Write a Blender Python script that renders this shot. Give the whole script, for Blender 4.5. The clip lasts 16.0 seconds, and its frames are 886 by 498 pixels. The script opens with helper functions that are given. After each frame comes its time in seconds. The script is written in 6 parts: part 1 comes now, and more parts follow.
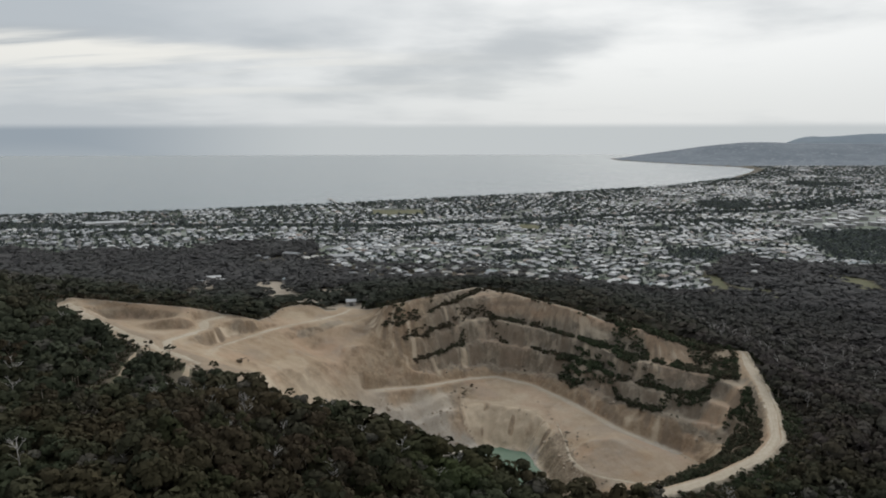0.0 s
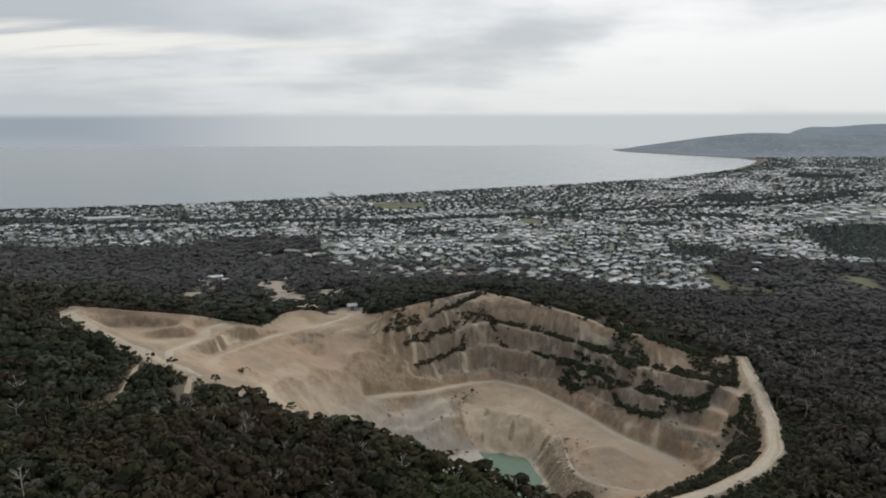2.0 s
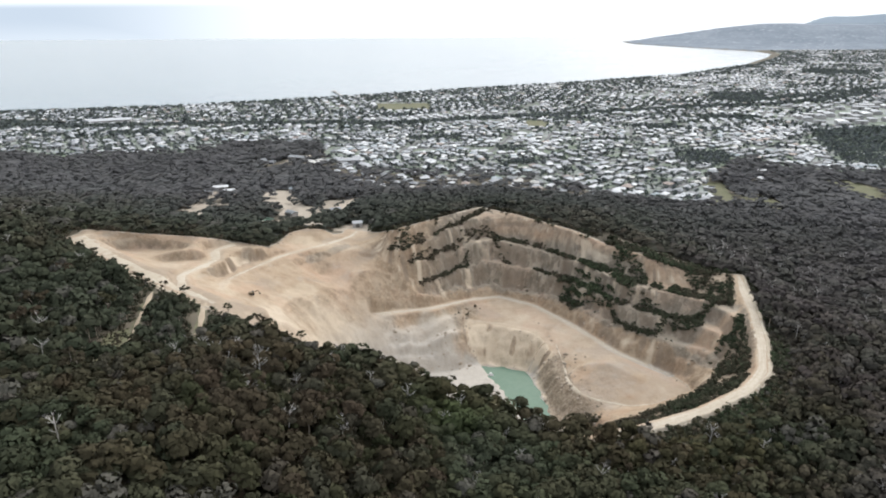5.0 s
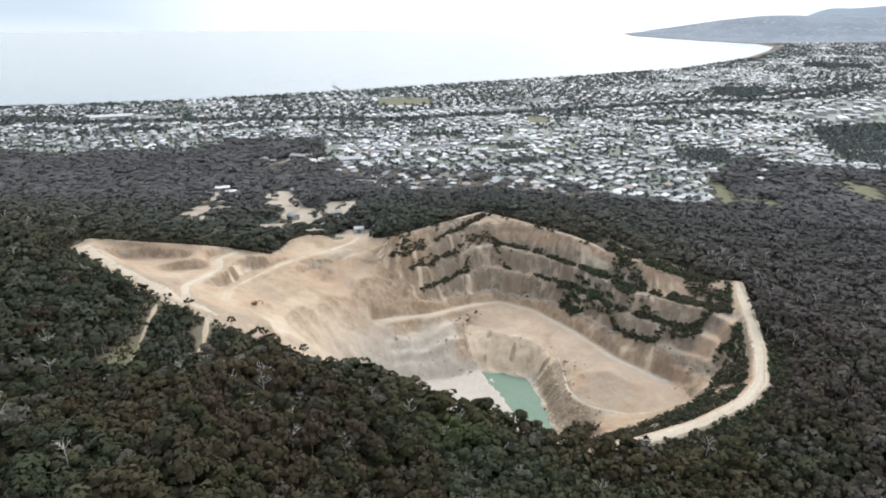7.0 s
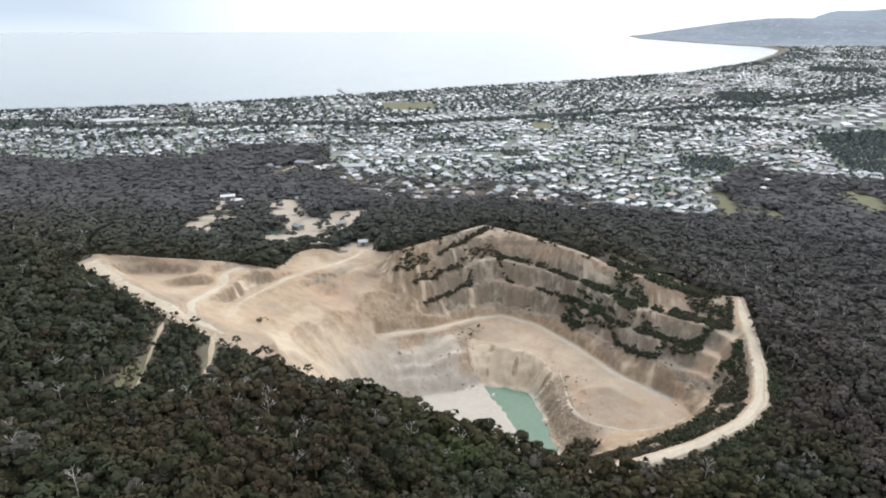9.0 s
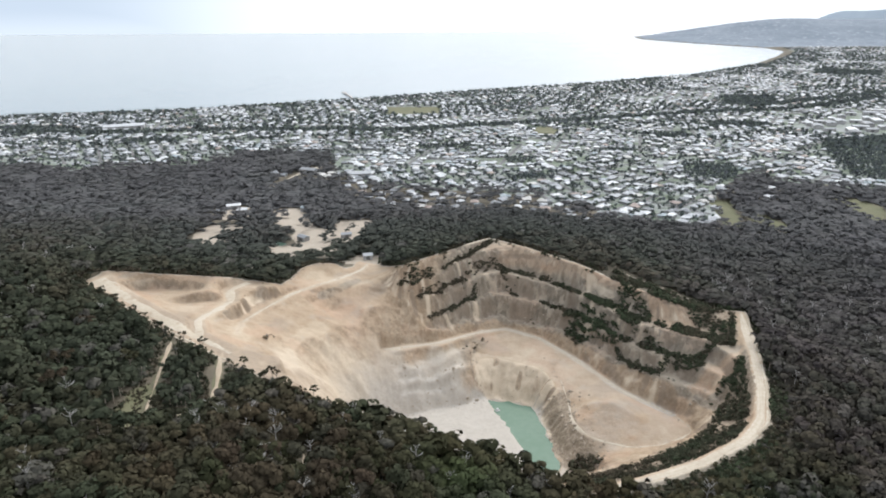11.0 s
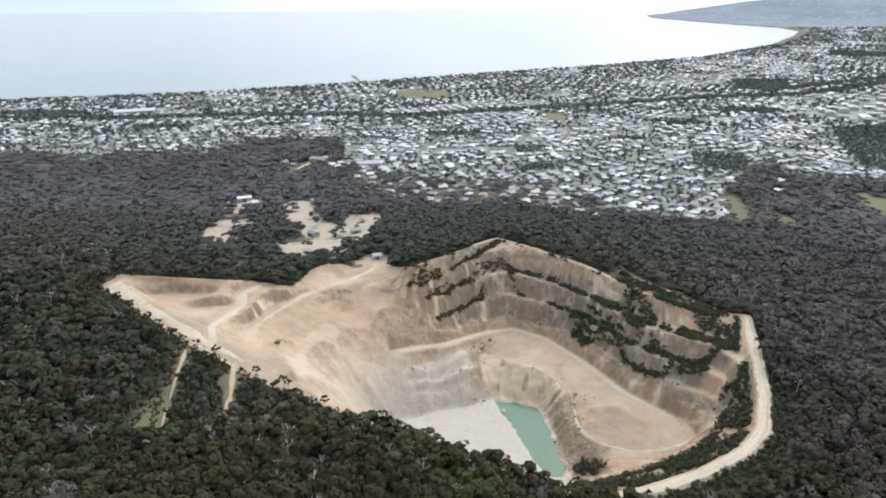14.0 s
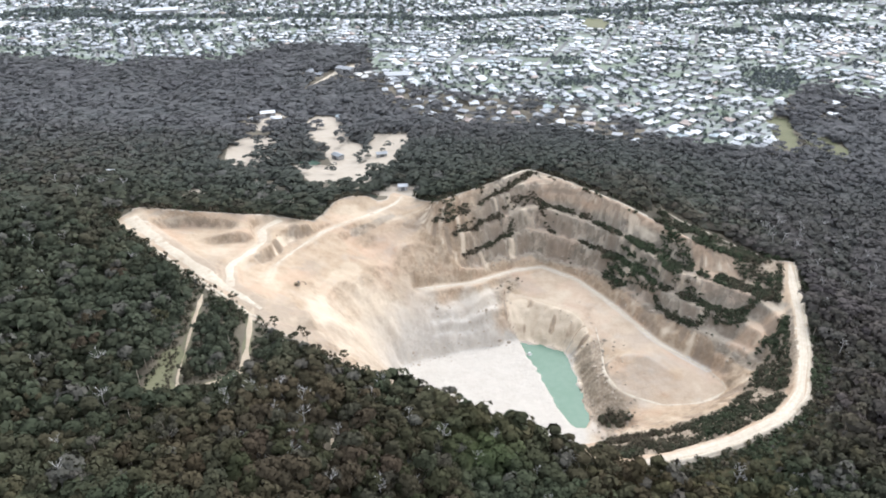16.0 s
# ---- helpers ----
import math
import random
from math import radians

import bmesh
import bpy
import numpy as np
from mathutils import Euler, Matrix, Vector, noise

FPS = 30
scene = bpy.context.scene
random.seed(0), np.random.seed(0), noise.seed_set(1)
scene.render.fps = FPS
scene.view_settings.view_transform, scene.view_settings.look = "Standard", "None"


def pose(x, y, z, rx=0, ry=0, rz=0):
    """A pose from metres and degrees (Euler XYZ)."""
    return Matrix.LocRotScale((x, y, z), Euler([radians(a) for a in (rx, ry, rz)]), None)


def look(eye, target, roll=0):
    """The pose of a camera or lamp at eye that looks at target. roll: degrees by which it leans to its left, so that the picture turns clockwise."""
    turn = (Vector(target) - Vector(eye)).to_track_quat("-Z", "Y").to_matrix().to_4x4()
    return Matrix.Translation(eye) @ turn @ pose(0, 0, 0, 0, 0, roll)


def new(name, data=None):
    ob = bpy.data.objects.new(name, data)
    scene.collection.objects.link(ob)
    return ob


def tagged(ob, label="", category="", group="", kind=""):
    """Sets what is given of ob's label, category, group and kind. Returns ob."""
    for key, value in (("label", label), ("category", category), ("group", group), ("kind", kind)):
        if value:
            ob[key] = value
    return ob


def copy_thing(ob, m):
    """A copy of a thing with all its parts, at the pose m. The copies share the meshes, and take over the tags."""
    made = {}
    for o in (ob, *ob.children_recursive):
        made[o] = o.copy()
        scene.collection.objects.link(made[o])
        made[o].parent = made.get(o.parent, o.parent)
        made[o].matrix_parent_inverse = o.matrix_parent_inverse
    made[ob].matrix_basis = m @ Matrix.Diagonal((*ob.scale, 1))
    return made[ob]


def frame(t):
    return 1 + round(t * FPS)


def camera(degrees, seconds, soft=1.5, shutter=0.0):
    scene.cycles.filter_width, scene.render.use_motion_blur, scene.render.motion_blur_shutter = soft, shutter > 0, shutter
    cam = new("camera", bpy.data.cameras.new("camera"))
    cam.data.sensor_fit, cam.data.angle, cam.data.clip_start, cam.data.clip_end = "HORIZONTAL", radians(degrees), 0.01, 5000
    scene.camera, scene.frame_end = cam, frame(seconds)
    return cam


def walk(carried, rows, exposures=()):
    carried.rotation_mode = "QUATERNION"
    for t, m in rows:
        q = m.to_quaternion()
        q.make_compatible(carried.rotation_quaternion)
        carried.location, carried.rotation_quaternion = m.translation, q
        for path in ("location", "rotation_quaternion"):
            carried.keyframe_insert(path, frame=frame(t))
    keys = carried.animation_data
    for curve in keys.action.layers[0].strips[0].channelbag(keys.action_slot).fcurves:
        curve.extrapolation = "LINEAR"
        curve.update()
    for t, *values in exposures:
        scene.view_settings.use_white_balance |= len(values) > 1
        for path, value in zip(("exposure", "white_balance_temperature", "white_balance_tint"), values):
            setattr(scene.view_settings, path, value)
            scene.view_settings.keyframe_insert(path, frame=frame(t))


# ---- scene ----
cam = camera(63.60, 16.0, soft=1.9)
PATH = [
    (0.0, look((-0.00, -0.00, 191.25), (-0.00, 492.76, 106.50), -0.15)),
    (0.5, look((0.02, 0.50, 193.46), (0.02, 493.26, 108.64), -0.16)),
    (1.0, look((0.13, 0.91, 195.84), (-0.04, 493.57, 110.49), -0.20)),
    (1.5, look((0.43, 0.85, 198.31), (-0.12, 492.37, 106.62), -0.24)),
    (2.0, look((0.89, 0.61, 200.92), (-0.55, 492.10, 109.07), -0.23)),
    (2.5, look((1.18, 0.19, 203.60), (-1.27, 490.15, 103.90), -0.29)),
    (3.0, look((1.19, -0.30, 206.35), (-1.74, 486.26, 91.24), -0.28)),
    (3.5, look((1.08, -0.47, 209.08), (-2.53, 482.15, 78.42), -0.35)),
    (4.0, look((1.17, -0.43, 211.71), (-3.24, 478.01, 66.55), -0.34)),
    (6.5, look((1.54, -0.46, 224.27), (-3.73, 469.95, 54.89), -0.45)),
    (7.0, look((1.51, -0.45, 226.87), (-4.06, 470.12, 57.97), -0.40)),
    (7.5, look((1.53, -0.59, 229.01), (-4.42, 469.99, 60.11), -0.36)),
    (8.0, look((1.73, -0.65, 231.15), (-4.79, 470.04, 62.60), -0.34)),
    (8.5, look((1.92, -0.63, 233.87), (-5.34, 469.98, 65.13), -0.30)),
    (9.0, look((2.11, -0.87, 236.45), (-6.35, 469.69, 67.65), -0.29)),
    (11.5, look((2.58, -1.28, 249.07), (-9.91, 469.07, 79.90), -0.49)),
    (12.0, look((2.85, -1.68, 251.60), (-10.62, 468.72, 82.66), -0.52)),
    (12.5, look((3.09, -1.92, 254.50), (-11.51, 468.57, 85.91), -0.54)),
    (13.0, look((3.14, -2.03, 257.55), (-12.36, 468.20, 88.31), -0.54)),
    (13.5, look((3.17, -2.11, 260.42), (-12.98, 463.48, 78.86), -0.60)),
    (14.0, look((3.07, -0.88, 263.06), (-15.03, 463.80, 79.35), -0.48)),
    (14.5, look((3.16, 3.57, 265.89), (-21.24, 466.26, 77.94), -0.30)),
    (15.0, look((3.12, 9.71, 268.46), (-25.68, 465.68, 65.33), -0.19)),
    (15.5, look((2.91, 17.11, 271.07), (-30.72, 463.15, 47.64), -0.22)),
    (16.0, look((2.64, 25.94, 274.18), (-33.99, 459.77, 28.32), -0.22)),
]
walk(cam, PATH, [(0.0, -0.77, 6420, 9), (2.0, -0.72, 6400, 10), (3.0, -0.58, 6340, 10), (3.5, -0.30, 6320, 11), (4.0, -0.03, 6310, 11), (6.5, 0.44, 6160, 11), (8.0, 0.40, 6160, 11), (11.5, 0.34, 6130, 11), (13.0, 0.30, 6110, 11), (14.5, 0.48, 6020, 11), (16.0, 0.84, 5880, 12)])

# ---------------------------------------------------------------- sky and sun
SUN_AZ, SUN_EL = radians(15), radians(45)
SUN_DIR = Vector((math.sin(SUN_AZ) * math.cos(SUN_EL), math.cos(SUN_AZ) * math.cos(SUN_EL), math.sin(SUN_EL)))


class Nodes:
    """A small wrapper to write node trees in short lines."""

    def __init__(self, tree):
        self.t = tree
        tree.nodes.clear()

    def add(self, kind, ins=None, **props):
        n = self.t.nodes.new(kind)
        for k, v in props.items():
            setattr(n, k, v)
        for k, v in (ins or {}).items():
            if isinstance(v, bpy.types.NodeSocket):
                self.t.links.new(v, n.inputs[k])
            else:
                n.inputs[k].default_value = v
        return n

    def math(self, op, a, b=0.0, clamp=False):
        return self.add("ShaderNodeMath", {0: a, 1: b}, operation=op, use_clamp=clamp).outputs[0]

    def mix(self, fac, a, b, blend="MIX"):
        n = self.add("ShaderNodeMix", {0: fac, 6: a, 7: b}, data_type="RGBA", blend_type=blend)
        return n.outputs[2]

    def noise(self, vec, scale, detail=3.0, rough=0.55):
        n = self.add("ShaderNodeTexNoise", {"Scale": scale, "Detail": detail, "Roughness": rough})
        if vec is not None:
            self.t.links.new(vec, n.inputs["Vector"])
        return n.outputs[0]

    def ramp(self, fac, lo, hi):
        return self.add("ShaderNodeMapRange", {0: fac, 1: lo, 2: hi, 3: 0.0, 4: 1.0}, interpolation_type="SMOOTHSTEP").outputs[0]


def rgb(r, g, b):
    return (r, g, b, 1.0)


def build_world():
    world = bpy.data.worlds.new("overcast_sky")
    scene.world = world
    world.use_nodes = True
    n = Nodes(world.node_tree)
    way = n.add("ShaderNodeTexCoord").outputs["Generated"]
    sep = n.add("ShaderNodeSeparateXYZ", {0: way})
    x, y, z = sep.outputs
    sky = n.add("ShaderNodeTexSky", sky_type="NISHITA", sun_disc=False, sun_elevation=SUN_EL, sun_rotation=SUN_AZ).outputs[0]
    sky = n.mix(1.0, sky, rgb(0.1, 0.1, 0.1), "MULTIPLY")
    up = n.math("ADD", n.math("MAXIMUM", z, 0.0), 0.13)
    deck = n.add("ShaderNodeCombineXYZ", {0: n.math("DIVIDE", x, up), 1: n.math("MULTIPLY", n.math("DIVIDE", y, up), 1.0), 2: 0.0}).outputs[0]
    side = n.math("MINIMUM", n.math("MAXIMUM", n.math("DIVIDE", x, n.math("MAXIMUM", n.math("ABSOLUTE", y), 0.2)), -0.8), 0.8)
    big = n.noise(deck, 0.33, 4.0, 0.5)
    fine = n.noise(deck, 1.4, 5.0, 0.55)
    # bluish-grey undersides against bright cloud
    dark = n.ramp(n.math("ADD", n.math("MULTIPLY", big, 0.78), n.math("ADD", n.math("MULTIPLY", fine, 0.22), n.math("MULTIPLY", side, -0.13))), 0.43, 0.60)
    glow = n.add("ShaderNodeVectorMath", {0: way, 1: tuple(SUN_DIR)}, operation="DOT_PRODUCT").outputs["Value"]
    glow = n.math("POWER", n.math("MAXIMUM", glow, 0.0), 3.5)
    bright = n.mix(glow, rgb(1.20, 1.215, 1.22), rgb(2.2, 2.17, 2.11))
    cloud = n.mix(n.math("MULTIPLY", dark, n.math("SUBTRACT", 0.85, n.math("MULTIPLY", glow, 0.5))), bright, rgb(0.62, 0.68, 0.74))
    # a grey-blue deck over cream bands, low in the west
    wavy = n.math("ADD", z, n.math("MULTIPLY", n.math("SUBTRACT", n.noise(n.add("ShaderNodeVectorMath", {0: deck, 1: (0.35, 1.0, 1.0)}, operation="MULTIPLY").outputs[0], 0.9, 5.0, 0.6), 0.5), 0.07))
    to_west = n.math("SUBTRACT", 1.0, n.ramp(side, -0.45, 0.15))
    cloud = n.mix(n.math("MULTIPLY", n.math("MULTIPLY", n.ramp(wavy, 0.098, 0.120), n.math("SUBTRACT", 1.0, n.ramp(z, 0.25, 0.40))), n.math("MULTIPLY", to_west, 0.75)), cloud, rgb(0.86, 0.92, 0.98))
    wisp = n.noise(n.add("ShaderNodeVectorMath", {0: deck, 1: (0.30, 1.7, 1.0)}, operation="MULTIPLY").outputs[0], 1.0, 5.0, 0.6)
    lit = n.math("MULTIPLY", n.ramp(wisp, 0.40, 0.60), n.math("MULTIPLY", n.ramp(wavy, 0.028, 0.060), n.math("SUBTRACT", 1.0, n.ramp(wavy, 0.095, 0.112))))
    cloud = n.mix(n.math("MULTIPLY", lit, to_west), cloud, rgb(1.52, 1.48, 1.39))
    low = n.math("SUBTRACT", 1.0, n.ramp(z, 0.0, 0.11))
    haze = n.mix(n.ramp(side, -0.6, 0.25), rgb(1.00, 1.06, 1.11), rgb(1.24, 1.27, 1.27))
    cloud = n.mix(n.math("MULTIPLY", low, 0.65), cloud, haze)
    cloud = n.mix(0.94, sky, cloud)
    # the far sea beyond the sheet of water, under the horizon
    west = n.ramp(n.math("DIVIDE", x, n.math("MAXIMUM", n.math("ABSOLUTE", y), 0.01)), -0.55, -0.12)
    edge = n.ramp(n.math("MULTIPLY", z, -1.0), 0.012, 0.045)
    west = n.math("MAXIMUM", west, n.math("MULTIPLY", edge, 0.3))
    sea = n.mix(west, rgb(0.53, 0.605, 0.68), rgb(0.93, 0.97, 0.98))
    col = n.mix(n.ramp(z, -0.004, 0.006), sea, cloud)
    bg = n.add("ShaderNodeBackground", {0: col, 1: 1.0})
    out = n.add("ShaderNodeOutputWorld", {0: bg.outputs[0]})


build_world()
sun = new("sun", bpy.data.lights.new("sun", "SUN"))
sun.data.energy, sun.data.angle, sun.data.color = 1.2, radians(14), (1.0, 0.95, 0.87)
sun.matrix_world = look(SUN_DIR * 400, (0, 0, 0))


# ---------------------------------------------------------------- materials
def surface(name, build, rough=0.9, spec=0.3, bump=0.0, bump_scale=1.0):
    """build(n, pos) returns the base colour; pos is the place in metres."""
    m = bpy.data.materials.new(name)
    m.use_nodes = True
    n = Nodes(m.node_tree)
    pos = n.add("ShaderNodeNewGeometry").outputs["Position"]
    col = build(n, pos)
    bsdf = n.add("ShaderNodeBsdfPrincipled", {"Base Color": col, "Roughness": rough, "Specular IOR Level": spec})
    if bump:
        h = n.noise(pos, bump_scale, 6.0, 0.66)
        n.t.links.new(n.add("ShaderNodeBump", {"Height": h, "Distance": bump, "Strength": 0.8}).outputs[0], bsdf.inputs["Normal"])
    n.add("ShaderNodeOutputMaterial", {0: bsdf.outputs[0]})
    return m


def two_tone(a, b, big, small, c=None):
    def build(n, pos):
        f = n.math("ADD", n.math("MULTIPLY", n.noise(pos, big, 4.0), 0.6), n.math("MULTIPLY", n.noise(pos, small, 4.0), 0.4))
        col = n.mix(n.ramp(f, 0.35, 0.65), rgb(*a), rgb(*b))
        if c:
            col = n.mix(n.ramp(n.noise(pos, small * 0.37, 3.0), 0.56, 0.7), col, rgb(*c))
        return col
    return build


def leaves(name, cols, per_object):
    def build(n, pos):
        if per_object:
            r = n.add("ShaderNodeObjectInfo").outputs["Random"]
        else:
            r = n.add("ShaderNodeAttribute", attribute_name="tint").outputs["Fac"]
        ramp = n.add("ShaderNodeValToRGB", {0: r})
        els = ramp.color_ramp.elements
        els[0].color, els[1].color = rgb(*cols[0]), rgb(*cols[-1])
        for i, c in enumerate(cols[1:-1]):
            els.new((i + 1) / (len(cols) - 1)).color = rgb(*c)
        isl = n.add("ShaderNodeNewGeometry").outputs["Random Per Island"]
        var = n.math("ADD", 0.82, n.math("MULTIPLY", isl, 0.38))
        vary = n.add("ShaderNodeCombineXYZ", {0: var, 1: var, 2: var}).outputs[0]
        return n.mix(1.0, ramp.outputs[0], vary, "MULTIPLY")
    return soften(surface(name, build, rough=0.9, spec=0.06))


def soften(m):
    """Sprays of leaves are lit as the rounded mass that they make up."""
    t = m.node_tree
    att, turn = t.nodes.new("ShaderNodeAttribute"), t.nodes.new("ShaderNodeVectorTransform")
    att.attribute_name = "mass"
    turn.vector_type, turn.convert_from, turn.convert_to = "NORMAL", "OBJECT", "WORLD"
    t.links.new(att.outputs["Vector"], turn.inputs[0])
    t.links.new(turn.outputs[0], next(k for k in t.nodes if k.type == "BSDF_PRINCIPLED").inputs["Normal"])
    return m


def own_leaves(n, pos):
    """Each crown has a colour of its own, each spray a little more or less of it."""
    col = n.add("ShaderNodeAttribute", attribute_name="leaf").outputs["Color"]
    isl = n.add("ShaderNodeNewGeometry").outputs["Random Per Island"]
    var = n.math("ADD", 0.84, n.math("MULTIPLY", isl, 0.32))
    return n.mix(1.0, col, n.add("ShaderNodeCombineXYZ", {0: var, 1: var, 2: var}).outputs[0], "MULTIPLY")


GUM = [(0.034, 0.037, 0.019), (0.044, 0.043, 0.024), (0.050, 0.042, 0.026), (0.054, 0.041, 0.028), (0.037, 0.041, 0.024), (0.058, 0.050, 0.038)]
M_LEAF = soften(surface("gum_leaves", own_leaves, rough=0.9, spec=0.06))
M_LEAF_OB = leaves("gum_foliage", GUM, True)
# garden leaves paled and blued: the haze over the town is in their colour
M_TOWN_LEAF = leaves("hazy_garden_leaves", [(0.086, 0.102, 0.098), (0.102, 0.115, 0.114), (0.112, 0.134, 0.108), (0.128, 0.136, 0.148)], False)
M_SHRUB = leaves("shrub_leaves", [(0.080, 0.066, 0.046), (0.062, 0.058, 0.038), (0.050, 0.054, 0.034), (0.048, 0.060, 0.034)], False)
M_BARK = surface("bark", two_tone((0.16, 0.13, 0.10), (0.32, 0.28, 0.23), 0.6, 5.0), bump=0.02, bump_scale=8)
M_DEAD = surface("bleached_wood", two_tone((0.27, 0.255, 0.24), (0.44, 0.42, 0.395), 0.5, 4.0))
M_PALE = surface("crushed_rock", two_tone((0.39, 0.33, 0.25), (0.48, 0.42, 0.335), 0.05, 0.5, (0.35, 0.285, 0.21)), bump=0.15, bump_scale=1.2)
M_TRACK = surface("worn_tan_track", two_tone((0.33, 0.265, 0.19), (0.42, 0.35, 0.26), 0.06, 0.6), bump=0.2, bump_scale=0.9)


def build_road(n, pos):
    lane = n.add("ShaderNodeSeparateColor", {0: n.add("ShaderNodeAttribute", attribute_name="lane").outputs["Color"]})
    ruts = n.noise(n.add("ShaderNodeCombineXYZ", {0: n.math("MULTIPLY", lane.outputs[0], 1.1), 1: n.math("MULTIPLY", lane.outputs[1], 0.035), 2: 0.0}).outputs[0], 1.0, 3.0, 0.6)
    grit = n.noise(pos, 0.5, 5.0, 0.65)
    col = n.mix(n.ramp(grit, 0.3, 0.7), rgb(0.41, 0.35, 0.27), rgb(0.49, 0.43, 0.345))
    col = n.mix(n.math("MULTIPLY", n.ramp(ruts, 0.5, 0.62), 0.4), col, rgb(0.34, 0.285, 0.215))
    return n.mix(n.math("MULTIPLY", n.ramp(n.math("SUBTRACT", 1.0, ruts), 0.52, 0.62), 0.3), col, rgb(0.51, 0.455, 0.37))


M_ROAD = surface("rutted_crushed_rock", build_road, bump=0.15, bump_scale=1.2)


def build_rock(n, pos):
    zone = n.add("ShaderNodeAttribute", attribute_name="zone").outputs["Color"]
    sep = n.add("ShaderNodeSeparateColor", {0: zone})
    warm, pale, grey = sep.outputs
    wob = n.math("MULTIPLY", n.math("SUBTRACT", n.noise(pos, 0.06, 5.0), 0.5), 0.7)
    warm = n.ramp(n.math("ADD", warm, wob), 0.2, 0.8)
    pale = n.ramp(n.math("ADD", pale, wob), 0.2, 0.8)
    grey = n.ramp(n.math("ADD", grey, wob), 0.2, 0.8)
    grain = n.ramp(n.noise(pos, 0.16, 6.0, 0.62), 0.25, 0.75)
    tan = n.mix(grain, rgb(0.30, 0.218, 0.142), rgb(0.40, 0.312, 0.22))
    orange = n.mix(n.noise(pos, 0.12, 5.0), rgb(0.355, 0.247, 0.168), rgb(0.41, 0.315, 0.228))
    slate = n.mix(grain, rgb(0.226, 0.186, 0.140), rgb(0.328, 0.278, 0.214))
    # ribs of cream, orange and grey rock that run with the fall of the slope
    drift = n.add("ShaderNodeAttribute", attribute_name="drift").outputs["Fac"]
    drift = n.math("ADD", drift, n.math("MULTIPLY", n.math("SUBTRACT", n.noise(pos, 0.3, 5.0), 0.5), 0.8))
    floor_dust = n.mix(n.noise(pos, 0.12, 6.0, 0.6), rgb(0.40, 0.36, 0.31), rgb(0.48, 0.445, 0.395))
    slope_dust = n.mix(n.ramp(n.math("ADD", n.math("MULTIPLY", drift, 0.8), n.math("SUBTRACT", n.noise(pos, 0.10, 6.0, 0.6), 0.5)), -0.6, 0.6), rgb(0.315, 0.25, 0.182), rgb(0.475, 0.392, 0.295))
    high = n.math("ADD", n.add("ShaderNodeSeparateXYZ", {0: pos}).outputs[2], n.math("MULTIPLY", n.math("SUBTRACT", n.noise(pos, 0.05, 4.0), 0.5), 26.0))
    dust = n.mix(n.ramp(high, 24.0, 60.0), floor_dust, slope_dust)
    tan = n.mix(n.math("MULTIPLY", n.ramp(drift, 0.15, 0.65), 0.65), tan, rgb(0.45, 0.365, 0.265))
    tan = n.mix(n.math("MULTIPLY", n.ramp(n.math("MULTIPLY", drift, -1.0), 0.15, 0.7), 0.8), tan, rgb(0.285, 0.23, 0.175))
    orange = n.mix(n.math("MULTIPLY", n.ramp(drift, 0.2, 0.6), 0.6), orange, rgb(0.455, 0.37, 0.27))
    col = n.mix(warm, tan, orange)
    col = n.mix(grey, col, slate)
    # mineral bands and patches
    col = n.mix(n.math("MULTIPLY", n.ramp(n.noise(pos, 0.045, 4.0, 0.5), 0.52, 0.62), 0.35), col, rgb(0.42, 0.28, 0.19))
    col = n.mix(n.math("MULTIPLY", n.ramp(n.noise(pos, 0.075, 5.0, 0.6), 0.56, 0.68), 0.4), col, rgb(0.33, 0.29, 0.24))
    up = n.add("ShaderNodeSeparateXYZ", {0: n.add("ShaderNodeNewGeometry").outputs["Normal"]}).outputs[2]
    # fresh rock on the steep, its dark partly painted shade; dust settled on the flat
    craggy = n.ramp(n.noise(pos, 0.5, 6.0, 0.7), 0.38, 0.62)
    cut = n.math("SUBTRACT", 1.0, n.ramp(up, 0.70, 0.90))
    cut = n.math("MULTIPLY", cut, n.math("SUBTRACT", 1.0, n.math("MULTIPLY", pale, 0.7)))
    col = n.mix(n.math("MULTIPLY", n.math("MULTIPLY", cut, n.math("ADD", 0.35, n.math("MULTIPLY", craggy, 0.65))), n.math("SUBTRACT", 0.72, n.math("MULTIPLY", warm, 0.42))), col, n.mix(grey, rgb(0.245, 0.175, 0.115), rgb(0.18, 0.150, 0.115)))
    col = n.mix(n.math("MULTIPLY", n.ramp(up, 0.93, 0.985), 0.22), col, dust)
    col = n.mix(n.math("MULTIPLY", pale, n.math("SUBTRACT", 1.0, n.math("MULTIPLY", cut, 0.35))), col, dust)
    # upright joints and runs down the faces
    drawn = n.add("ShaderNodeVectorMath", {0: pos, 1: (0.24, 0.24, 0.03)}, operation="MULTIPLY").outputs[0]
    runs = n.noise(drawn, 1.0, 4.0, 0.65)
    col = n.mix(n.math("MULTIPLY", n.math("MULTIPLY", cut, n.ramp(runs, 0.50, 0.66)), 0.36), col, n.mix(grey, rgb(0.17, 0.12, 0.08), rgb(0.125, 0.104, 0.086)))
    col = n.mix(n.math("MULTIPLY", n.math("MULTIPLY", cut, n.ramp(n.math("SUBTRACT", 1.0, runs), 0.52, 0.66)), 0.36), col, n.mix(grey, rgb(0.46, 0.37, 0.27), rgb(0.36, 0.31, 0.25)))
    # broken blocks of rock, each of its own tone
    cell = n.add("ShaderNodeTexVoronoi", {"Vector": n.add("ShaderNodeVectorMath", {0: pos, 1: (1.0, 1.0, 0.45)}, operation="MULTIPLY").outputs[0], "Scale": 0.42}).outputs["Color"]
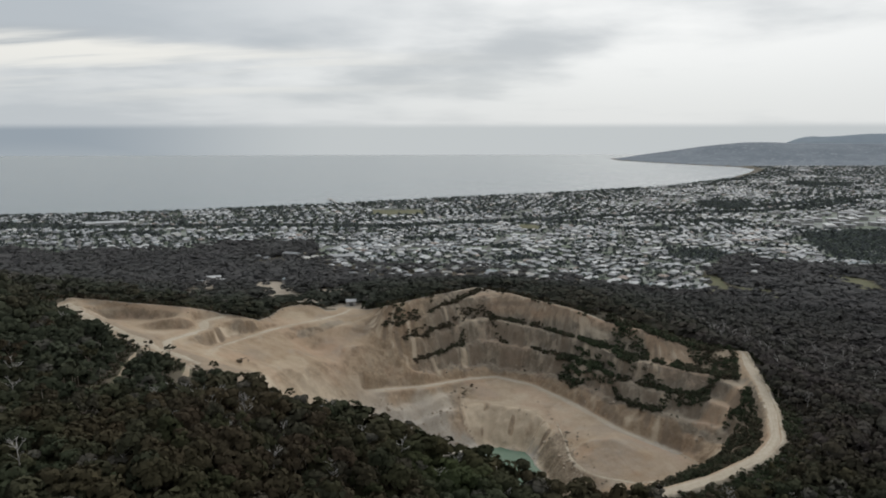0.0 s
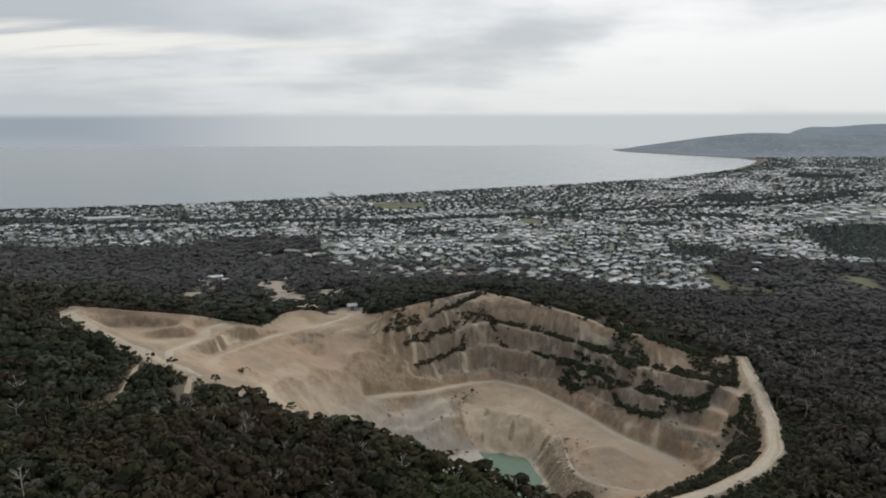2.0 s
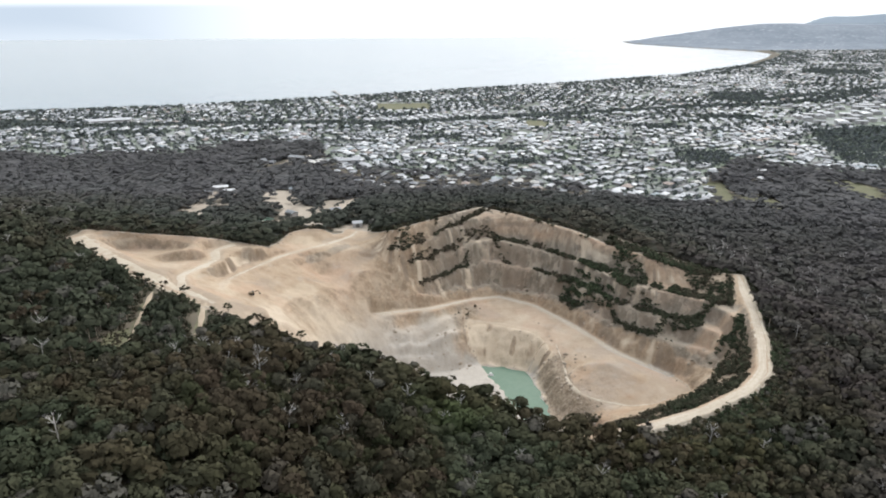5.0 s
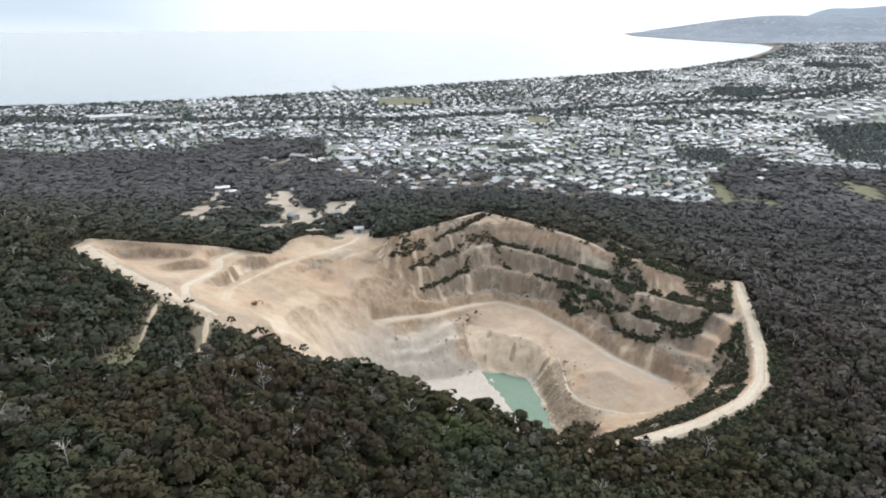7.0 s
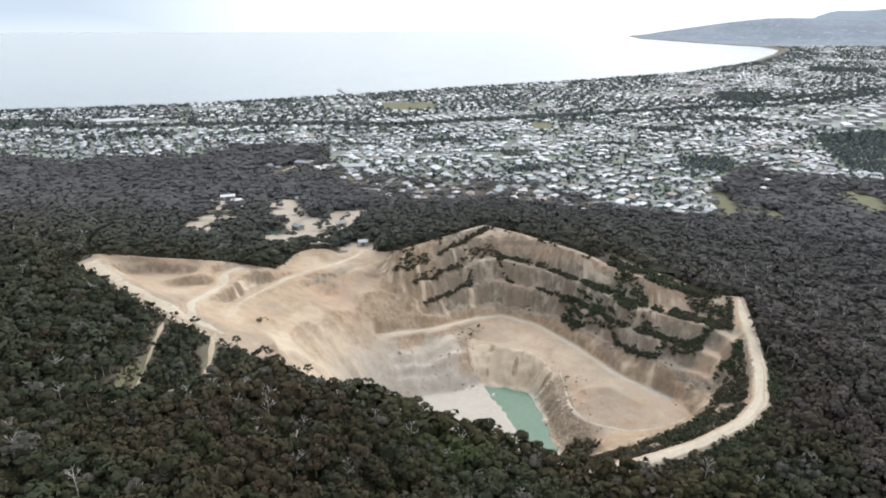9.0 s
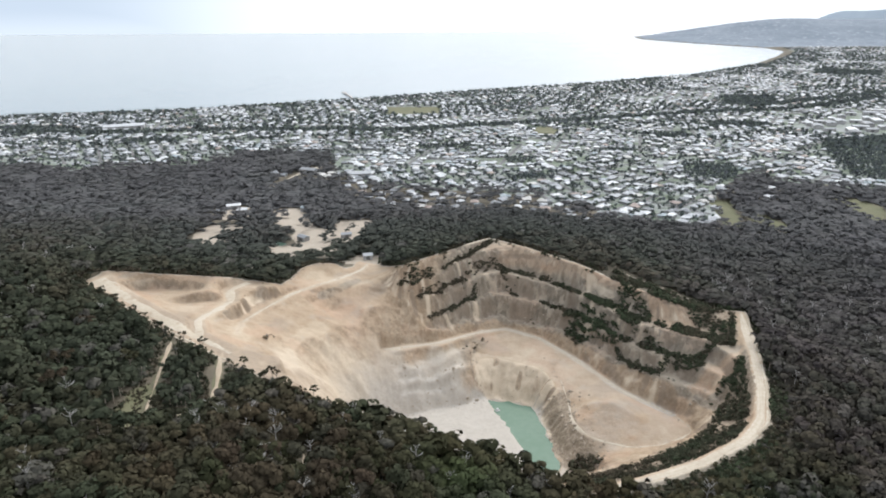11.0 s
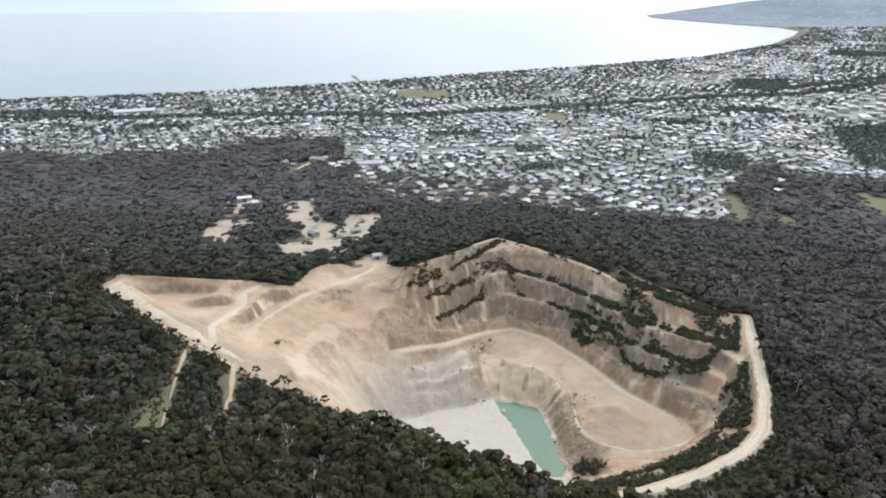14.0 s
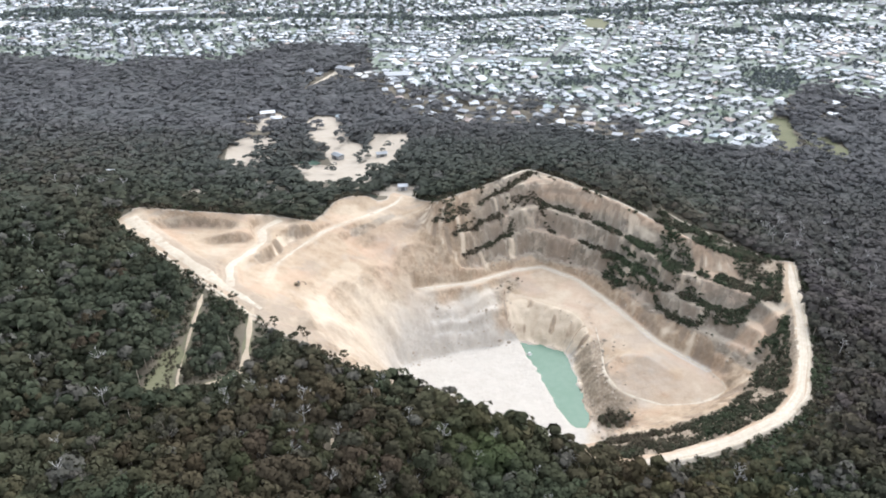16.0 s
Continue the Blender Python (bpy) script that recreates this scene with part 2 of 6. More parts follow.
    tone = n.math("ADD", 0.62, n.math("MULTIPLY", n.add("ShaderNodeSeparateColor", {0: cell}).outputs[0], 0.72))
    tone = n.math("ADD", 1.0, n.math("MULTIPLY", n.math("SUBTRACT", tone, 1.0), n.math("ADD", 0.08, n.math("MULTIPLY", cut, n.math("ADD", 0.25, n.math("MULTIPLY", grey, 0.5))))))
    col = n.mix(1.0, col, n.add("ShaderNodeCombineXYZ", {0: tone, 1: tone, 2: tone}).outputs[0], "MULTIPLY")
    # fall-line flutes: darker in grooves and cracks, lighter on the ribs
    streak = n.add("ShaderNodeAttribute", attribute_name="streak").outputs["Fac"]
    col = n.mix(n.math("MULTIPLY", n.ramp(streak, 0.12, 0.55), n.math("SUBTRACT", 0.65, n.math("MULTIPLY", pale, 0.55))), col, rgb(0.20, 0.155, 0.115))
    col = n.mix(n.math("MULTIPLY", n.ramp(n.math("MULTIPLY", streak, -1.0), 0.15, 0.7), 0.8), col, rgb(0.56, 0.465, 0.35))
    # brown spoil and damp rubble
    spoil = n.add("ShaderNodeAttribute", attribute_name="spoil").outputs["Fac"]
    rub = n.mix(n.ramp(n.noise(pos, 0.7, 5.0, 0.7), 0.35, 0.65), rgb(0.15, 0.115, 0.082), rgb(0.30, 0.245, 0.18))
    col = n.mix(n.math("MULTIPLY", n.ramp(n.math("ADD", spoil, wob), 0.3, 0.7), 0.85), col, rub)
    # stones and clods
    clod = n.ramp(n.noise(pos, 1.6, 4.0, 0.7), 0.58, 0.72)
    return n.mix(n.math("MULTIPLY", clod, 0.3), col, rgb(0.20, 0.155, 0.115))


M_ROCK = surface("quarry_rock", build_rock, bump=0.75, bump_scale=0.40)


def build_ground(n, pos):
    zone = n.add("ShaderNodeAttribute", attribute_name="zone").outputs["Color"]
    sep = n.add("ShaderNodeSeparateColor", {0: zone})
    town, bare, grass = sep.outputs
    litter = n.mix(n.ramp(n.noise(pos, 0.09, 5.0), 0.35, 0.65), rgb(0.085, 0.074, 0.052), rgb(0.125, 0.106, 0.076))
    # the lawn's pale tone holds painted town haze as well as driveways
    lawn = n.mix(n.ramp(n.noise(pos, 0.03, 5.0, 0.7), 0.4, 0.62), rgb(0.135, 0.165, 0.115), rgb(0.265, 0.28, 0.27))
    gravel = n.mix(n.noise(pos, 0.15, 5.0), rgb(0.28, 0.235, 0.18), rgb(0.41, 0.36, 0.295))
    green = n.mix(n.noise(pos, 0.04, 4.0), rgb(0.092, 0.100, 0.050), rgb(0.160, 0.150, 0.088))
    col = n.mix(n.ramp(town, 0.4, 0.6), litter, lawn)
    wob = n.math("MULTIPLY", n.math("SUBTRACT", n.noise(pos, 0.08, 4.0), 0.5), 0.8)
    col = n.mix(n.ramp(n.math("ADD", grass, wob), 0.35, 0.65), col, green)
    return n.mix(n.ramp(n.math("ADD", bare, n.math("MULTIPLY", wob, 1.5)), 0.38, 0.66), col, gravel)


M_GROUND = surface("forest_floor", build_ground, bump=0.2, bump_scale=0.6)


# scrub colour with haze mixed in, so the headland stands bluer and paler
M_HEAD = surface("hazy_headland_scrub", two_tone((0.13, 0.16, 0.195), (0.185, 0.215, 0.25), 0.006, 0.10, (0.27, 0.295, 0.325)))


def build_sea():
    m = bpy.data.materials.new("sea_water")
    m.use_nodes = True
    n = Nodes(m.node_tree)
    pos = n.add("ShaderNodeNewGeometry").outputs["Position"]
    sw = n.noise(pos, 0.0016, 4.0)
    inshore = n.mix(sw, rgb(0.215, 0.25, 0.265), rgb(0.26, 0.29, 0.30))
    # base colour darker and bluer towards the west, paler in the bay
    col = n.mix(n.ramp(n.add("ShaderNodeSeparateXYZ", {0: pos}).outputs[0], -1000.0, 700.0), rgb(0.165, 0.205, 0.222), inshore)
    bsdf = n.add("ShaderNodeBsdfPrincipled", {"Base Color": col, "Roughness": 0.22, "IOR": 1.33})
    h = n.noise(pos, 0.05, 5.0, 0.65)
    n.t.links.new(n.add("ShaderNodeBump", {"Height": h, "Distance": 0.6, "Strength": 0.5}).outputs[0], bsdf.inputs["Normal"])
    n.add("ShaderNodeOutputMaterial", {0: bsdf.outputs[0]})
    return m


M_SEA = build_sea()
M_POND = surface("pond_water", two_tone((0.10, 0.172, 0.118), (0.125, 0.195, 0.142), 0.03, 0.3), rough=0.45, spec=0.2)


# ---------------------------------------------------------------- mesh helpers
def grid_mesh(name, verts, faces, mats=(), smooth=False):
    """A mesh from arrays: faces all of one size."""
    verts, faces = np.asarray(verts, np.float32), np.asarray(faces, np.int32)
    me = bpy.data.meshes.new(name)
    k = faces.shape[1]
    me.vertices.add(len(verts))
    me.vertices.foreach_set("co", verts.ravel())
    me.loops.add(faces.size)
    me.loops.foreach_set("vertex_index", faces.ravel())
    me.polygons.add(len(faces))
    me.polygons.foreach_set("loop_start", np.arange(len(faces), dtype=np.int32) * k)
    me.polygons.foreach_set("use_smooth", np.full(len(faces), smooth))
    for m in mats:
        me.materials.append(m)
    me.update(calc_edges=True)
    return me


def paint(me, name, values):
    """A colour or a number for each vertex."""
    values = np.asarray(values, np.float32)
    if values.ndim == 1:
        me.attributes.new(name, "FLOAT", "POINT").data.foreach_set("value", values)
    else:
        full = np.ones((len(values), 4), np.float32)
        full[:, :3] = values
        me.attributes.new(name, "FLOAT_COLOR", "POINT").data.foreach_set("color", full.ravel())


def part(name, bm, material, parent, label=""):
    me = bpy.data.meshes.new(name)
    bm.to_mesh(me)
    bm.free()
    me.materials.append(material)
    ob = new(name, me)
    ob.parent = parent
    return tagged(ob, label)


def part_np(name, me, parent, label="", kind=""):
    ob = new(name, me)
    ob.parent = parent
    return tagged(ob, label, kind=kind)


def value_noise(x, y, cell, seed=0):
    """Smooth noise from -1 to 1 on a lattice of that cell."""
    x, y = np.asarray(x) / cell, np.asarray(y) / cell
    i, j = np.floor(x).astype(np.int64), np.floor(y).astype(np.int64)
    fx, fy = x - i, y - j
    fx, fy = fx * fx * (3 - 2 * fx), fy * fy * (3 - 2 * fy)

    def h(a, b):
        k = (a * 374761393 + b * 668265263 + seed * 974711) & 0x7FFFFFFF
        k = ((k ^ (k >> 13)) * 1274126177) & 0x7FFFFFFF
        return ((k ^ (k >> 16)) & 0xFFFF) / 32767.5 - 1
    return (h(i, j) * (1 - fx) + h(i + 1, j) * fx) * (1 - fy) + (h(i, j + 1) * (1 - fx) + h(i + 1, j + 1) * fx) * fy


def inside(poly, x, y):
    x, y = np.asarray(x, float), np.asarray(y, float)
    c = np.zeros(x.shape, bool)
    p = np.asarray(poly, float)
    for (x1, y1), (x2, y2) in zip(p[:, :2], np.roll(p[:, :2], -1, 0)):
        if y1 != y2:
            c ^= ((y1 > y) != (y2 > y)) & (x < (x2 - x1) * (y - y1) / (y2 - y1) + x1)
    return c


def line_distance(line, x, y, closed=False):
    x, y = np.asarray(x, float), np.asarray(y, float)
    p = np.asarray(line, float)[:, :2]
    if closed:
        p = np.vstack([p, p[:1]])
    best = np.full(x.shape, 1e9)
    for a, b in zip(p[:-1], p[1:]):
        d = b - a
        t = np.clip(((x - a[0]) * d[0] + (y - a[1]) * d[1]) / (d @ d), 0, 1)
        best = np.minimum(best, np.hypot(x - a[0] - t * d[0], y - a[1] - t * d[1]))
    return best


def step(v, lo, hi):
    t = np.clip((v - lo) / (hi - lo), 0, 1)
    return t * t * (3 - 2 * t)


# ---------------------------------------------------------------- the lie of the land
HILLS = [(-260, 180, 190, 84.8), (-120, 230, 70, 4.3), (-20, 130, 90, -12.9), (150, 280, 80, 6.1), (20, 480, 110, 30.8), (-180, 400, 110, 10.5), (-450, 500, 220, 47.8), (0, 750, 260, 16.2), (330, 500, 230, 19.8), (-500, 900, 350, 2.9), (250, 50, 180, 21.0), (0, -250, 300, 54.5), (500, 900, 350, 14.1), (-100, -600, 400, 94.8), (90, 420, 60, 9.4), (60, 220, 60, -13.8), (-70, 170, 65, 14.4), (-155, 230, 60, -17.2), (-150, 490, 80, -11.3), (200, 330, 60, -0.2), (-420, 700, 170, -16.2), (-800, 700, 300, 44.4), (-30, 210, 45, 0.4)]
COAST = [(-5600, 700), (-2400, 1230), (-966, 1549), (-625, 1625), (-287, 1772), (103, 1964), (355, 2076), (715, 2283), (1047, 2621), (1270, 2960), (1375, 3160),
         (1370, 3340), (1178, 3620), (985, 3985), (981, 4241), (1150, 4450), (1700, 4640), (2600, 4760), (5600, 4860)]
LAND = COAST + [(5600, -900), (-5600, -900)]


def base_height(x, y):
    x, y = np.asarray(x, float), np.asarray(y, float)
    z = np.full(x.shape, 3.0)
    for cx, cy, s, h in HILLS:
        z = z + h * np.exp(-((x - cx) ** 2 + (y - cy) ** 2) / (2 * s * s))
    # the headland over the bay
    z = z + 96 * (1 - 0.2 * step(x, 1400, 2400)) * step(x, 960, 1900) * step(y, 3450, 4350) * (1 - 0.10 * value_noise(x, y, 420, 3) - 0.03 * value_noise(x, y, 130, 4))
    z = z + 1.2 * value_noise(x, y, 60, 5) * step(z, 6, 40)
    d = line_distance(COAST, x, y) * np.where(inside(LAND, x, y), 1, -1)
    shore = np.where(d < 40, np.clip(d * 0.035, -12, 2), 1.4 + (d - 40) * 0.3)
    return np.where(d < 800, np.minimum(z, shore), z)


# crest of the workings, walked round from the west tip
RIM = [(-197, 343, 107), (-189, 358, 105), (-165, 363, 101), (-137, 369, 97), (-124, 381, 91), (-110, 383, 87.5), (-103, 388, 84), (-100, 402, 82.5), (-96, 416, 84.5), (-88, 424, 84.5), (-79, 428, 82.5), (-72, 426, 79.5), (-67, 433, 78), (-66, 446, 77), (-54, 443, 76),
       (-44, 428, 80), (-34, 418, 85), (-6, 444, 85), (23, 480, 82), (49, 467, 79), (81, 440, 77), (100, 427, 72), (116, 403, 73), (134, 398, 68), (155, 402, 63)]
ROAD_EAST = [(174, 400, 61), (167, 372, 61), (161, 345, 61), (152, 314, 61), (141, 285, 60), (128, 269, 60), (104, 255, 58), (79, 245, 57), (62, 240, 56)]
RIM_NEAR = [(45, 244, 54), (20, 249, 61), (0, 249, 68), (-20, 249, 76), (-45, 251, 85), (-75, 261, 93), (-99, 271, 97), (-120, 287, 98), (-146, 305, 99), (-172, 324, 103)]
ROAD_OUT = [(178, 402, 60.5), (170.5, 371, 60.5), (164.5, 344, 60.5), (155.5, 312.5, 60.5), (144.5, 282.8, 59.5), (130, 266.3, 59.5), (105.3, 251.6, 57.5), (80.2, 241.6, 56.5), (62, 237, 55.5)]
QUARRY = RIM + ROAD_OUT + RIM_NEAR
RAMP = [(-42, 379, 46), (-10, 394, 43), (15, 417, 39), (33, 426, 37), (54, 414, 36), (75, 388, 34), (95, 358, 31), (119, 340, 27.5)]
MOUND_EDGE = [(119, 340, 27.5), (127, 326, 27), (112, 314, 26.5), (90, 311, 26), (70, 319, 26.5), (63, 332, 27), (64, 350, 28), (62, 370, 31), (53, 391, 35)]
WALL_TOE = [(-16, 401, 49), (8, 422, 45), (25, 434, 42), (50, 426, 41), (71, 409, 43), (95, 376, 41), (118, 354, 41), (132, 340, 36), (139, 328, 37)]
ROAD_WEST = [(-190, 347, 104), (-168, 330, 101), (-144, 313, 98), (-119, 295, 96.5), (-100, 282, 95), (-85, 284, 90), (-72, 296, 78), (-62, 310, 62)]
ROAD_FORK = [(-119, 297, 96), (-129, 321, 93), (-124, 336, 91.5), (-121, 352, 90), (-127, 366, 90), (-120, 379, 89)]
ROAD_UP = [(-108, 316, 88), (-111, 334, 85.3), (-108, 354, 82.2), (-102, 372, 80.3), (-95, 389, 79), (-84, 402, 78.3), (-73, 414, 77.6), (-61, 430, 77), (-59, 441, 77)]
SLOPE_A = [(-104, 345, 82), (-97, 322, 82), (-90, 340, 76), (-74, 350, 66), (-52, 346, 42)]
SLOPE_B = [(-74, 390, 66), (-57, 393, 66), (-36, 405, 62)]
FLOOR_BACK = [(-48, 338, 20), (-32, 352, 17.5), (-5, 363, 17), (19, 374, 16.6), (46, 367, 16.6), (52, 337, 16.6), (57, 310, 16.6), (72, 298, 20)]
FLOOR_NEAR = [(-48, 328, 20), (-22, 304, 17), (0, 290, 17), (35, 286, 17), (62, 292, 18)]
LOWER_BENCH = [(-36, 370, 37), (-5, 374, 31), (12, 392, 31)]
CLIFF = [(14, 398, 33), (26, 390, 33), (38, 386, 34), (50, 380, 33), (57, 366, 30), (59, 348, 27), (59, 328, 25)]
POND = [(19, 372.5), (31, 370.5), (44.5, 365.5), (50, 337), (55, 311), (51, 302), (43, 304), (35, 326), (25, 354)]
POND_Z = 16.0
CREST = [(6, 461), (13, 470), (22, 480.5), (30, 478), (49, 468), (81, 441.5), (96, 431)]
# reading of the inner flats and slopes
FLATS = [[(-181, 347, 101.5), (-178, 354, 100), (-173, 358.5, 99.5), (-167, 361, 99), (-160, 362, 98), (-151, 363, 97), (-143, 363.5, 96.2), (-135, 362, 95)],
         [(-177, 346, 97), (-175, 351.5, 95), (-171, 355, 94), (-165, 357.5, 93.3), (-158, 358.7, 92.8), (-150, 359.8, 92.3), (-141, 360.5, 92.2)], [(-168, 347, 94.8), (-156, 349, 93.6), (-146, 353, 93)],
         [(-152, 343.5, 93.2), (-147, 346.5, 95.2), (-141, 348.8, 96.3), (-134, 351.5, 96.4), (-129, 352, 95)], [(-150, 341, 93), (-145.5, 343, 91.8), (-140, 345.2, 91.2), (-135, 347.4, 90.7), (-131, 349, 90.5), (-127.5, 349.5, 90.7)],
         [(-120.5, 333, 90.4), (-119, 341, 90.4), (-117, 350, 90.3), (-117.5, 362, 89.8), (-115.5, 370, 89.2), (-110, 375, 88.3), (-104.5, 381, 86.6)], [(-118, 333.5, 86), (-115.8, 341.5, 84), (-113.6, 350.5, 83), (-113, 361, 82), (-110.5, 368.5, 80.8), (-102.5, 380, 79.8)],
         [(-92, 404, 79.5), (-84, 409, 78.8), (-76, 418, 78.2)], [(-88, 394, 78), (-79.5, 403, 77.2), (-70, 412, 76.8), (-63, 421, 76.6)], [(-85, 386, 72.8), (-76, 396, 71.6), (-66, 405, 72.6), (-58, 416, 74.6)],
         [(-88, 366, 74.5), (-78, 352, 67.5), (-70, 344, 58)], [(-80, 372, 72.5), (-66, 362, 62.5), (-55, 352, 46)], [(-185, 344, 104), (-180, 348, 103)], [(72, 342, 33), (85, 341, 35), (98, 332, 32)],
         [(99, 284, 44), (118, 292, 46), (134, 308, 46)], [(139, 345, 41), (148, 347, 51)], [(102, 392, 60), (113, 378, 54)]]

GX0, GX1, GY0, GY1, CELL = -264.0, 240.0, 172.0, 540.0, 1.0


def lay_lines(lines, x0, y0, nx, ny, cell):
    """Heights along the plan's lines, on a raster."""
    z, n = np.zeros((ny, nx)), np.zeros((ny, nx))
    for line in lines:
        for a, b in zip(line[:-1], line[1:]):
            a, b = np.array(a, float), np.array(b, float)
            k = max(2, int(np.hypot(*(b - a)[:2]) / (cell * 0.4)))
            p = a + (b - a) * np.linspace(0, 1, k)[:, None]
            i = np.clip(np.round((p[:, 0] - x0) / cell).astype(int), 0, nx - 1)
            j = np.clip(np.round((p[:, 1] - y0) / cell).astype(int), 0, ny - 1)
            np.add.at(z, (j, i), p[:, 2])
            np.add.at(n, (j, i), 1)
    return np.where(n > 0, z / np.maximum(n, 1), 0), n > 0


def stretch_skin():
    """The quarry's skin: a membrane spanned between the crests, toes and roads of the plan."""
    lines = [QUARRY + QUARRY[:1], RIM + ROAD_EAST, ROAD_EAST, RAMP, MOUND_EDGE, WALL_TOE, ROAD_WEST, ROAD_FORK, ROAD_UP, SLOPE_A, SLOPE_B, FLOOR_BACK, FLOOR_NEAR, LOWER_BENCH, CLIFF] + FLATS
    prev = None
    for cell, rounds in ((8.0, 500), (4.0, 260), (2.0, 160), (1.0, 100)):
        nx, ny = int((GX1 - GX0) / cell) + 1, int((GY1 - GY0) / cell) + 1
        xs, ys = GX0 + np.arange(nx) * cell, GY0 + np.arange(ny) * cell
        X, Y = np.meshgrid(xs, ys)
        base = base_height(X, Y)
        away = (line_distance(QUARRY, X, Y, True) > 26) & ~inside(QUARRY, X, Y)
        z, fixed = lay_lines(lines, GX0, GY0, nx, ny, cell)
        z = np.where(fixed, z, base)
        fixed |= away
        fixed[0], fixed[-1], fixed[:, 0], fixed[:, -1] = True, True, True, True
        if prev is not None:
            px, py, pz = prev
            i = np.clip(np.searchsorted(px, xs, side="right") - 1, 0, len(px) - 2)
            j = np.clip(np.searchsorted(py, ys, side="right") - 1, 0, len(py) - 2)
            fx = np.clip((xs - px[i]) / (px[i + 1] - px[i]), 0, 1)[None, :]
            fy = np.clip((ys - py[j]) / (py[j + 1] - py[j]), 0, 1)[:, None]
            up = (pz[j][:, i] * (1 - fx) + pz[j][:, i + 1] * fx) * (1 - fy) + (pz[j + 1][:, i] * (1 - fx) + pz[j + 1][:, i + 1] * fx) * fy
            z = np.where(fixed, z, up)
        for _ in range(rounds):
            m = (z[:-2, 1:-1] + z[2:, 1:-1] + z[1:-1, :-2] + z[1:-1, 2:]) / 4
            z[1:-1, 1:-1] = np.where(fixed[1:-1, 1:-1], z[1:-1, 1:-1], m)
        prev = (xs, ys, z)
    return prev


SKX, SKY, SKZ = stretch_skin()
SX, SY = np.meshgrid(SKX, SKY)
IN_Q = inside(QUARRY, SX, SY)
for _ in range(2):      # weather the crests a little
    SKZ[1:-1, 1:-1] = np.where(IN_Q[1:-1, 1:-1], 0.5 * SKZ[1:-1, 1:-1] + 0.125 * (SKZ[:-2, 1:-1] + SKZ[2:, 1:-1] + SKZ[1:-1, :-2] + SKZ[1:-1, 2:]), SKZ[1:-1, 1:-1])

# benches cut in the high wall, berms between steep faces
WALL = [(-36, 414), (-6, 446), (23, 482), (49, 469), (81, 442), (100, 429), (118, 404), (134, 399), (158, 402), (160, 352), (150, 318), (139, 326), (132, 338), (118, 352),
        (95, 374), (71, 405), (50, 423), (25, 431), (8, 419), (-12, 402)]
in_wall = inside(WALL, SX, SY)
wall_w = np.where(in_wall, step(line_distance(WALL, SX, SY, True), 0.5, 6), 0)


def benches(z, tall, berm, phase):
    u = (z - phase) / tall
    k = np.floor(u)
    return phase + tall * (k + step(u - k, berm, 1.0))


# heights of the berms, by the place along the wall
LEVEL_X = [-36, 22, 80, 110, 150]
LEVELS = [[28, 41, 53, 64, 72, 84], [28, 41, 55, 67.5, 80, 92], [28, 41, 51.5, 62.5, 84, 96], [28, 41, 50, 60.5, 80, 92], [28, 41, 49, 57.5, 72, 86]]
tilt = 0.7 * value_noise(SX, SY, 24, 11) + 0.4 * value_noise(SX, SY, 9, 12)
raw, cut, BERM = SKZ - tilt, SKZ.copy(), np.zeros(SX.shape)
LV = [np.interp(SX, LEVEL_X, [row[k] for row in LEVELS]) for k in range(6)]
for k in range(5):
    u = (raw - LV[k]) / (LV[k + 1] - LV[k]) + 0.22
    here = (u >= 0) & (u < 1)
    cut = np.where(here, LV[k] + (LV[k + 1] - LV[k]) * step(u, 0.42, 1.0) + tilt, cut)
    BERM = np.where(here, wall_w * step(u, 0.02, 0.1) * (1 - step(u, 0.32, 0.46)), BERM)
SKZ = SKZ + wall_w * (cut - SKZ)
LOW = [(-42, 377), (-10, 391), (11, 410), (14, 380), (-5, 365), (-34, 354)]
low_w = np.where(inside(LOW, SX, SY), step(line_distance(LOW, SX, SY, True), 0.5, 5), 0)
SKZ = SKZ + 0.4 * low_w * (benches(SKZ, 6.0, 0.45, 18.0) - SKZ)
# gullies, rubble and wheel ruts
soft = IN_Q * step(line_distance(QUARRY, SX, SY, True), 1, 10)
smooth_z = SKZ.copy()
for _ in range(10):
    smooth_z[1:-1, 1:-1] = 0.25 * (smooth_z[:-2, 1:-1] + smooth_z[2:, 1:-1] + smooth_z[1:-1, :-2] + smooth_z[1:-1, 2:])
fall_z = smooth_z.copy()
for _ in range(70):
    fall_z[1:-1, 1:-1] = 0.25 * (fall_z[:-2, 1:-1] + fall_z[2:, 1:-1] + fall_z[1:-1, :-2] + fall_z[1:-1, 2:])
gy, gx = np.gradient(smooth_z, CELL)
g2 = gx * gx + gy * gy
steep = np.clip(np.sqrt(g2), 0, 1.2)
# each spot slid down its fall line to one level, so that flutes run straight down the slope
fall_y, fall_x = np.gradient(fall_z, CELL)
run = np.clip((fall_z - 30) / np.maximum(fall_x ** 2 + fall_y ** 2, 0.15), -60, 60)
fx_, fy_ = SX - fall_x * run * 0.9, SY - fall_y * run * 0.9
flute = 0.75 * value_noise(fx_, fy_, 4.5, 25) + 0.25 * value_noise(fx_, fy_, 2.2, 26) + 0.3 * value_noise(SX, SY, 6, 27)
crease = np.abs(value_noise(fx_, fy_, 6.5, 29)) + 0.6 * np.abs(value_noise(SX, SY, 5.0, 30))
FLUTED = np.where(inside([(10, 400), (26, 394), (38, 390), (54, 384), (62, 366), (62, 325), (52, 325), (44, 364), (19, 372), (8, 385)], SX, SY), 1.6, 0.0) + 0.8 * np.exp(-(((SX - 143) / 10) ** 2 + ((SY - 340) / 16) ** 2))
